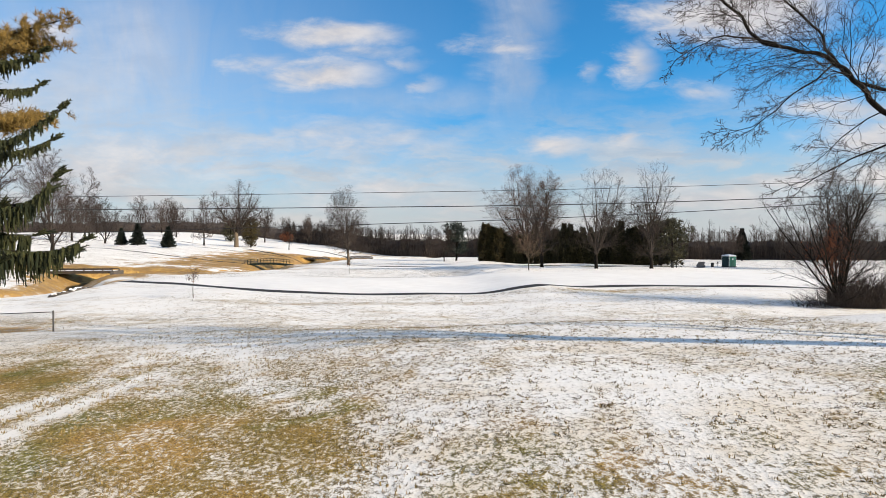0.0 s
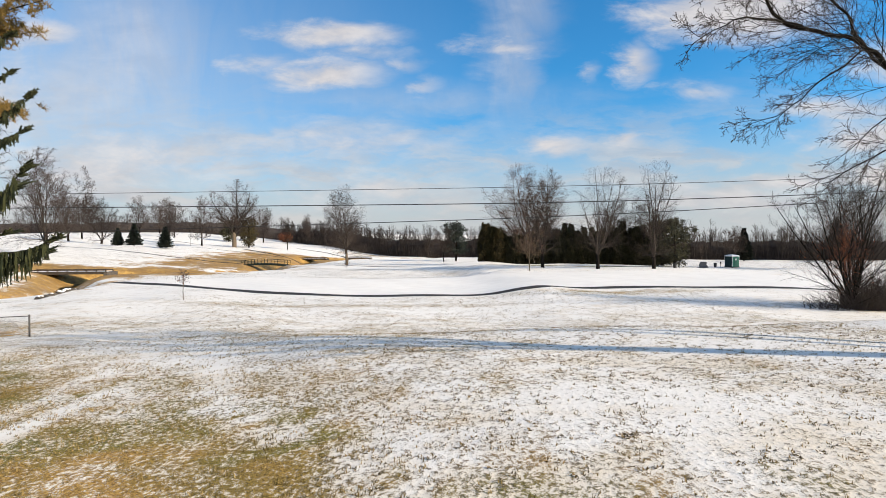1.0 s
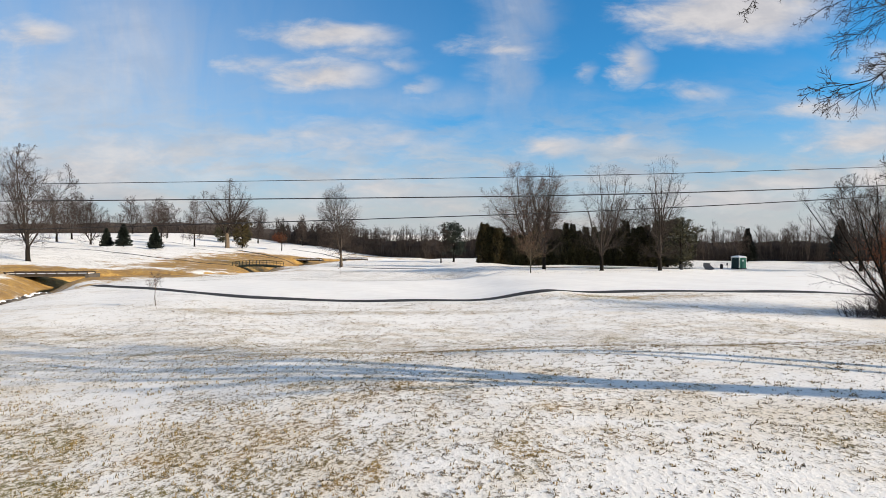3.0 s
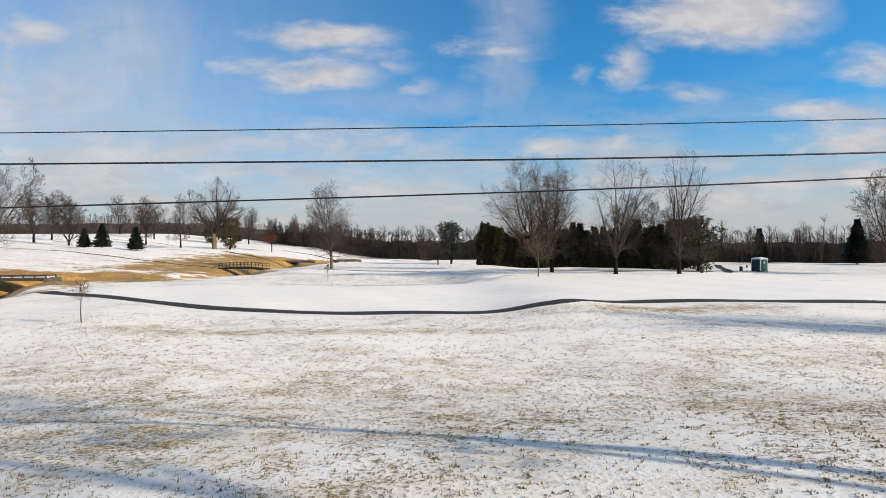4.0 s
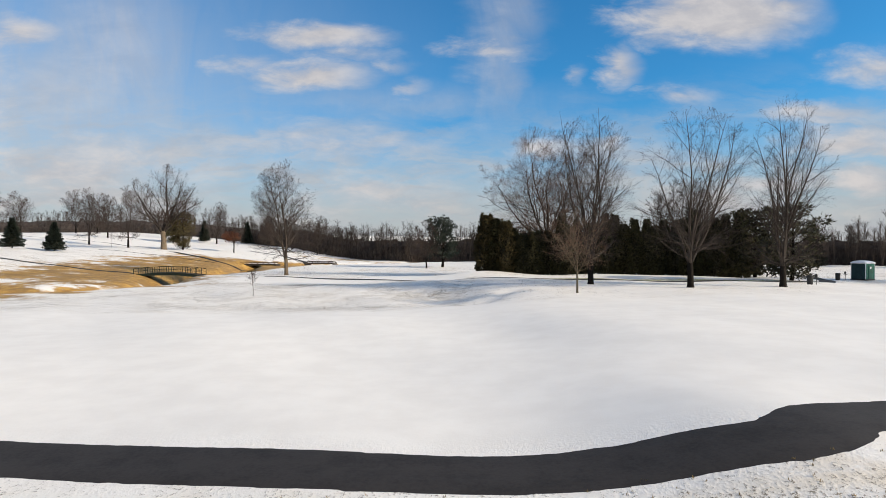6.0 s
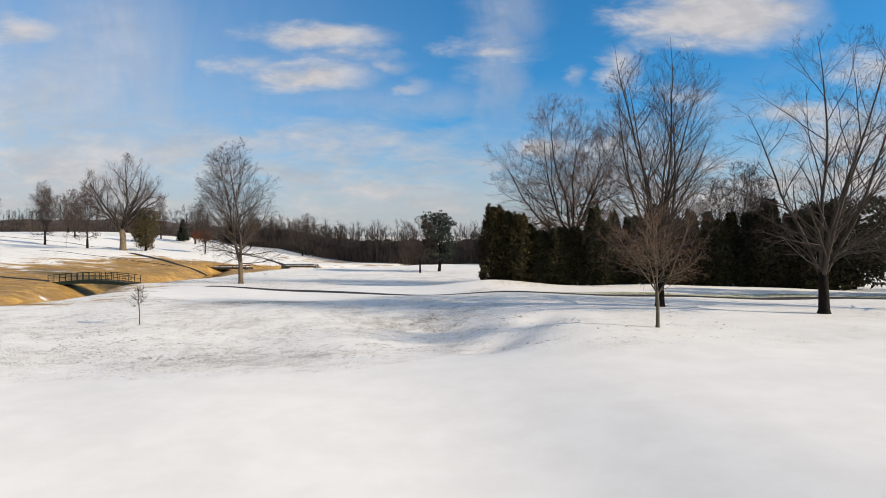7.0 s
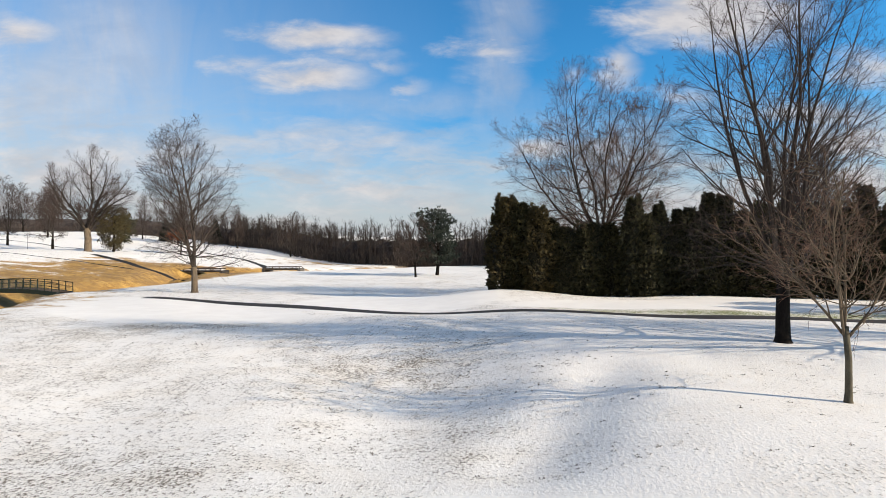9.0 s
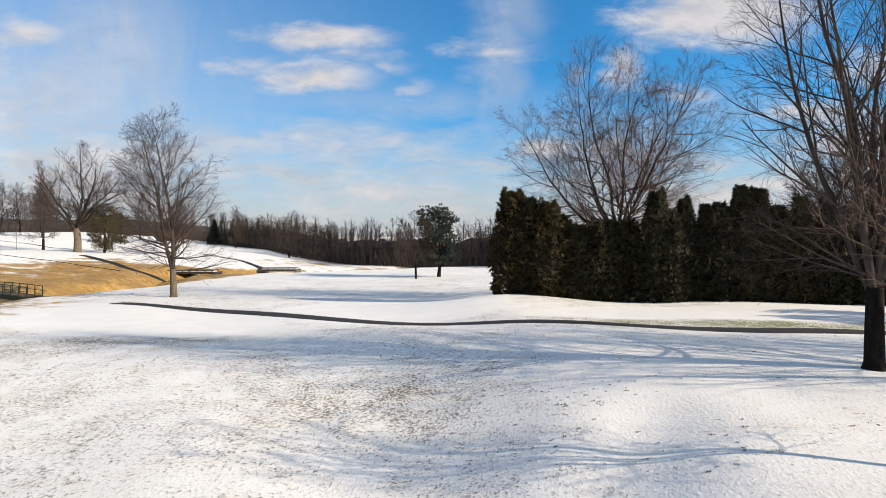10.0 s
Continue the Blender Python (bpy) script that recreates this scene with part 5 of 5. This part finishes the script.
for i in range(46):
    t = i / 45
    x = -38.9 - 4.3 * t - 0.8 * t * t + rng.uniform(-0.15, 0.15)
    y = 44.4 + 14.0 * t
    p = part("stone", stones[i % 4], edging)
    p.location = (x + 41.0, y - 51.0, float(land(x, y) - land(-41.0, 51.0)) - 0.12 + rng.uniform(-0.08, 0.06))
    p.rotation_euler = (0, 0, rng.uniform(0, 6.28))
    p.scale = (0.62, 0.62, 0.75)
    if rng.random() < 0.3:
        c = part("snow_cap", cap_mesh, edging)
        c.scale = (0.7, 0.7, 0.7)
        c.location = p.location + Vector((0, 0, 0.30))
        c.rotation_euler = p.rotation_euler

# ---- overhead cables between two poles ----
def pole(x, y):
    ob = thing("utility_pole", "weathered wooden utility pole carrying three cables", "pole", x, y, float(land(x, y)), group="utility poles")
    s = Shape()
    s.tube([Vector((0, 0, -0.4)), Vector((0, 0, 4)), Vector((0.02, 0, 12.4))], [0.17, 0.15, 0.11], 10)
    part("shaft", s.mesh("shaft", M_TIMBER, True), ob)
    for z in (6.1, 6.9, 7.6):
        b = Shape()
        b.box(-0.06, -0.16, -0.05, 0.06, 0.16, 0.05, 0.02)
        part("bracket", b.mesh("bracket", M_STEEL), ob).location = (0, 0.1, z)


CABLE_SPAN = 52.0
for base_z, slope, bend, y, thick, label in ((6.12, 0.032, 0.0009, 15.9, 0.016, "thick black overhead cable with a lashing wire"), (6.88, 0.011, 0.0009, 16.2, 0.019, "black overhead cable strung above the lawn"), (7.60, 0.016, 0.0006, 16.25, 0.011, "thin dark overhead wire")):
    s = Shape()
    pts = []
    for i in range(131):
        x = -CABLE_SPAN + 2 * CABLE_SPAN * i / 130
        pts.append(Vector((x, y + 0.10, base_z + slope * x + bend * max(x, 0) ** 2 + 0.0001 * min(x, 0) ** 2)))
    s.tube(pts, [thick] * len(pts), 8)
    ob = thing("overhead_cable", label, "cable", 0, 0, 0, group="overhead cables")
    part("cable", s.mesh("cable", M_CABLE, True), ob)
    if thick < 0.012:
        continue
    lash = Shape()
    turns = []
    for i in range(1300):
        w = i / 1300
        x = -26 + 52 * w
        a = x * 9.0
        turns.append(Vector((x, y + 0.10 + math.cos(a) * thick * 1.02, base_z + slope * x + bend * max(x, 0) ** 2 + 0.0001 * min(x, 0) ** 2 + math.sin(a) * thick * 1.02)))
    lash.tube(turns, [0.0013] * len(turns), 3)
    part("lashing_wire", lash.mesh("lashing_wire", M_FENCE), ob, "thin dull steel lashing wire")
for side in (-1, 1):
    pole(side * CABLE_SPAN, 16.0)


# ---- chain-link fence at the yard ----
fence = thing("fence", "low galvanised chain-link fence with a top rail", "fence", -21.8, 20.5, float(land(-21.8, 20.5)))
post = Shape()
post.tube([Vector((0, 0, -0.2)), Vector((0, 0, 1.10)), Vector((0, 0, 1.16)), Vector((0, 0, 1.19))], [0.045, 0.045, 0.052, 0.012], 8)
post_mesh = post.mesh("post", M_FENCE, True)
rail, link = Shape(), Shape()
ends = [(-3.0 * i, -0.10 * i) for i in range(8)]
heights = [float(land(-21.8 + x, 20.5 + y) - land(-21.8, 20.5)) for x, y in ends]
for (x, y), z in zip(ends, heights):
    part("post", post_mesh, fence).location = (x, y, z)
for (a, za), (b, zb) in zip(zip(ends, heights), zip(ends[1:], heights[1:])):
    rail.tube([Vector((*a, za + 1.10)), Vector((*b, zb + 1.10))], [0.026, 0.026], 6)
    for i in range(46):
        t0 = i / 46
        for rise in (-1, 1):
            t1 = min(1.0, max(0.0, t0 + 0.36))
            z0, z1 = (0.04, 1.08) if rise > 0 else (1.08, 0.04)
            p0 = Vector((a[0] + (b[0] - a[0]) * t0, a[1] + (b[1] - a[1]) * t0, za + (zb - za) * t0 + z0))
            f1 = (t1 - t0) / 0.36
            p1 = Vector((a[0] + (b[0] - a[0]) * t1, a[1] + (b[1] - a[1]) * t1, za + (zb - za) * t1 + z0 + (z1 - z0) * f1))
            if f1 > 0.02:
                link.tube([p0, p1], [0.0032, 0.0032], 3)
part("top_rail", rail.mesh("top_rail", M_FENCE, True), fence)
part("wire_mesh", link.mesh("wire_mesh", M_STEEL), fence, "thin diamond wire mesh")


# ---- green toilet cabin, bin and stand by the far path ----
cabin = thing("toilet_cabin", "green plastic toilet cabin with a white roof on the snow", "toilet cabin", 64.3, 114.6, float(land(64.3, 114.6)), 20)
s = Shape()
s.box(-1.08, -1.08, 0.0, 1.08, 1.08, 0.16, 0.06)
part("base", s.mesh("base", M_BLACK), cabin)
for turn, mat, label in ((0, M_PLASTIC_GREEN, "green front panel"), (90, M_PLASTIC_GREEN, "green side panel"), (180, M_PLASTIC_GREEN, "green back panel"), (270, M_PLASTIC_DARK, "dark blue-green side panel")):
    s = Shape()
    s.box(-0.98, -1.02, 0.16, 0.98, -0.97, 2.40)
    for k in range(5):
        x = -0.76 + 0.38 * k
        s.box(x - 0.05, -1.035, 0.3, x + 0.05, -1.0, 2.2, 0.01)
    p = part("wall_panel", s.mesh("wall_panel", mat), cabin, label)
    p.rotation_euler = (0, 0, radians(turn))
corner = Shape()
corner.box(-0.05, -0.05, 0.14, 0.05, 0.05, 2.42, 0.02)
corner_mesh = corner.mesh("corner_post", M_PLASTIC_WHITE)
for sx in (-1, 1):
    for sy in (-1, 1):
        part("corner_post", corner_mesh, cabin).location = (sx * 0.99, sy * 0.99, 0)
door = Shape()
door.box(-0.42, -1.065, 0.22, 0.42, -1.03, 2.12, 0.02)
door_ob = part("door", door.mesh("door", M_PLASTIC_GREEN), cabin)
h = Shape()
h.box(0.28, -1.10, 1.0, 0.36, -1.065, 1.18, 0.01)
part("handle", h.mesh("handle", M_BLACK), door_ob)
sign = Shape()
sign.box(-0.16, -1.075, 1.62, 0.16, -1.066, 1.95)
part("sign", sign.mesh("sign", M_PLASTIC_WHITE), door_ob, "small white sign")
roof = Shape()
levels = ((2.40, 1.14), (2.52, 1.16), (2.66, 0.98), (2.80, 0.55), (2.85, 0.12))
for z, w in levels:
    roof.v += [Vector((sx * w * a, sy * w * b, z)) for sx, sy, a, b in ((-1, -1, 0.85, 1), (1, -1, 0.85, 1), (1, -1, 1, 0.85), (1, 1, 1, 0.85), (1, 1, 0.85, 1), (-1, 1, 0.85, 1), (-1, 1, 1, 0.85), (-1, -1, 1, 0.85))]
for i in range(len(levels) - 1):
    roof.f += [(8 * i + k, 8 * i + (k + 1) % 8, 8 * i + 8 + (k + 1) % 8, 8 * i + 8 + k) for k in range(8)]
roof.f += [tuple(range(7, -1, -1)), tuple(range(32, 40))]
part("roof", roof.mesh("roof", M_PLASTIC_WHITE), cabin, "white domed roof with snow")


def litter_bin(x, y, label):
    ob = thing("litter_bin", label, "bin", x, y, float(land(x, y)), group="litter bins")
    s = Shape()
    s.tube([Vector((0, 0, z)) for z in (0.0, 0.05, 0.45, 0.85, 0.90)], [0.26, 0.29, 0.30, 0.32, 0.34], 14)
    part("body", s.mesh("body", M_BLACK, True), ob)
    s = Shape()
    s.tube([Vector((0, 0, z)) for z in (0.90, 0.97, 1.02)], [0.35, 0.30, 0.12], 14)
    part("lid", s.mesh("lid", M_BLACK, True), ob)


def washer_stand(x, y, label):
    ob = thing("ball_washer", label, "ball washer", x, y, float(land(x, y)), group="ball washers")
    s = Shape()
    s.tube([Vector((0, 0, z)) for z in (-0.1, 0.0, 0.95)], [0.05, 0.04, 0.04], 8)
    part("stand", s.mesh("stand", M_BLACK, True), ob)
    s = Shape()
    s.tube([Vector((0, 0, z)) for z in (0.80, 0.86, 1.14, 1.24)], [0.06, 0.13, 0.14, 0.05], 10)
    part("tank", s.mesh("tank", M_BLACK, True), ob)
    s = Shape()
    s.bar((-0.28, 0, 0.74), (0.28, 0, 0.74), 0.16, 0.05)
    part("shelf", s.mesh("shelf", M_BLACK), ob)


litter_bin(60.6, 114.6, "black litter bin beside the toilet cabin")
washer_stand(62.0, 115.0, "thin dark post beside the toilet cabin")
litter_bin(44.4, 97.2, "black litter bin under the tall bare tree")
washer_stand(45.4, 97.6, "dark ball washer on a post by the path")


# ---- dead grass standing out of the snow ----
def tufts(name, label, count, x0, x1, y0, y1, seed, size, keep):
    rng = np.random.RandomState(seed)
    x, y = rng.uniform(x0, x1, count), rng.uniform(y0, y1, count)
    mask = rng.uniform(0, 1, count) < keep(x, y)
    x, y = x[mask], y[mask]
    z = land(x, y)
    n, blades = len(x), 5
    v = np.zeros((n, blades, 3, 3))
    for k in range(blades):
        a, w = rng.uniform(0, 6.28, n), rng.uniform(0.005, 0.012, n)
        h, lean = size * rng.uniform(0.5, 1.3, n), size * rng.uniform(0.1, 1.0, n)
        bx, by = x + rng.uniform(-0.04, 0.04, n), y + rng.uniform(-0.04, 0.04, n)
        v[:, k, 0] = np.stack([bx - np.sin(a) * w, by + np.cos(a) * w, z - 0.01], -1)
        v[:, k, 1] = np.stack([bx + np.sin(a) * w, by - np.cos(a) * w, z - 0.01], -1)
        v[:, k, 2] = np.stack([bx + np.cos(a) * lean, by + np.sin(a) * lean, z + h], -1)
    f = np.arange(n * blades * 3).reshape(-1, 3)
    return tagged(new(name, mesh_of(name, v.reshape(-1, 3).tolist(), f.tolist(), M_STRAW)), label, "grass", kind="stuff")


M_STRAW = leafy("dead_grass_blades", (0.10, 0.075, 0.022), (0.36, 0.255, 0.10), 0.9, 0.4)


def yard_keep(x, y):
    clump = 0.5 + 0.5 * np.sin(x * 1.9 + 1.7 * np.sin(y * 0.9)) * np.sin(y * 2.3 + 1.3 * np.sin(x * 1.1))
    left = sigm((-x - 0.8) / 0.6) * sigm((8 - y) / 3)
    return np.clip(0.05 + 0.55 * left * clump + 0.10 * clump ** 3, 0, 1)


tufts("dead_grass", "dead straw-coloured grass standing out of the thin snow", 120000, -16, 16, -6.5, 24, 3, 0.05, yard_keep)
tufts("dead_grass", "sparse dead grass standing out of the snow", 30000, -26, 26, 22, 46, 4, 0.06, lambda x, y: 0.10 + 0.2 * np.clip(np.sin(x * 0.9 + y * 0.4) * np.sin(y * 1.2), 0, 1))


def tussocks(name, label, count, x0, x1, y0, y1, seed, spread, size, keep, mat):
    """Small clumps of blades, each pressed down and half buried."""
    rng = np.random.RandomState(seed)
    x, y = rng.uniform(x0, x1, count), rng.uniform(y0, y1, count)
    mask = rng.uniform(0, 1, count) < keep(x, y)
    x, y = x[mask], y[mask]
    n, blades = len(x), 11
    big = rng.uniform(0.5, 1.5, n)
    v = np.zeros((n, blades, 3, 3))
    for k in range(blades):
        a, w = rng.uniform(0, 6.28, n), rng.uniform(0.009, 0.020, n) * big
        r, h = spread * big * np.sqrt(rng.uniform(0, 1, n)), size * big * rng.uniform(0.4, 1.2, n)
        bx, by = x + r * np.cos(a), y + 0.7 * r * np.sin(a)
        z = land(bx, by)
        turn = a + rng.normal(0, 0.9, n)
        v[:, k, 0] = np.stack([bx - np.sin(turn) * w, by + np.cos(turn) * w, z - 0.01], -1)
        v[:, k, 1] = np.stack([bx + np.sin(turn) * w, by - np.cos(turn) * w, z - 0.01], -1)
        v[:, k, 2] = np.stack([bx + np.cos(turn) * h * 1.6, by + np.sin(turn) * h * 1.6, z + h], -1)
    f = np.arange(n * blades * 3).reshape(-1, 3)
    return tagged(new(name, mesh_of(name, v.reshape(-1, 3).tolist(), f.tolist(), mat)), label, "grass", kind="stuff")


M_TUSSOCK = leafy("withered_tussock_blades", (0.075, 0.052, 0.024), (0.34, 0.235, 0.105), 0.9, 0.5)
M_TUSSOCK_GREY = leafy("grey_brown_tussock_blades", (0.040, 0.034, 0.026), (0.16, 0.13, 0.095), 0.9, 0.5)


def drifts(x, y):
    return np.clip(0.5 + 0.6 * np.sin(x * 0.7 + 1.3 * np.sin(y * 0.45)) * np.sin(y * 0.8 + 1.1 * np.sin(x * 0.5)), 0.06, 1)


tussocks("grass_tussocks", "withered grass tussocks poking through the snow of the lawn", 5200, -2.0, 15, -6.5, 20, 11, 0.065, 0.024, drifts, M_TUSSOCK)
tussocks("grass_tussocks", "withered tussocks poking through snow before the path", 5000, -22, 22, 22, 45, 12, 0.08, 0.028, drifts, M_TUSSOCK)
tussocks("grass_tussocks", "small grey tussocks in the snowy rough", 8000, -24, 20, 83, 104, 13, 0.050, 0.020, lambda x, y: drifts(x, y) ** 2 * (0.25 + 0.75 * sigm((9 - x) / 1.5)), M_TUSSOCK_GREY)
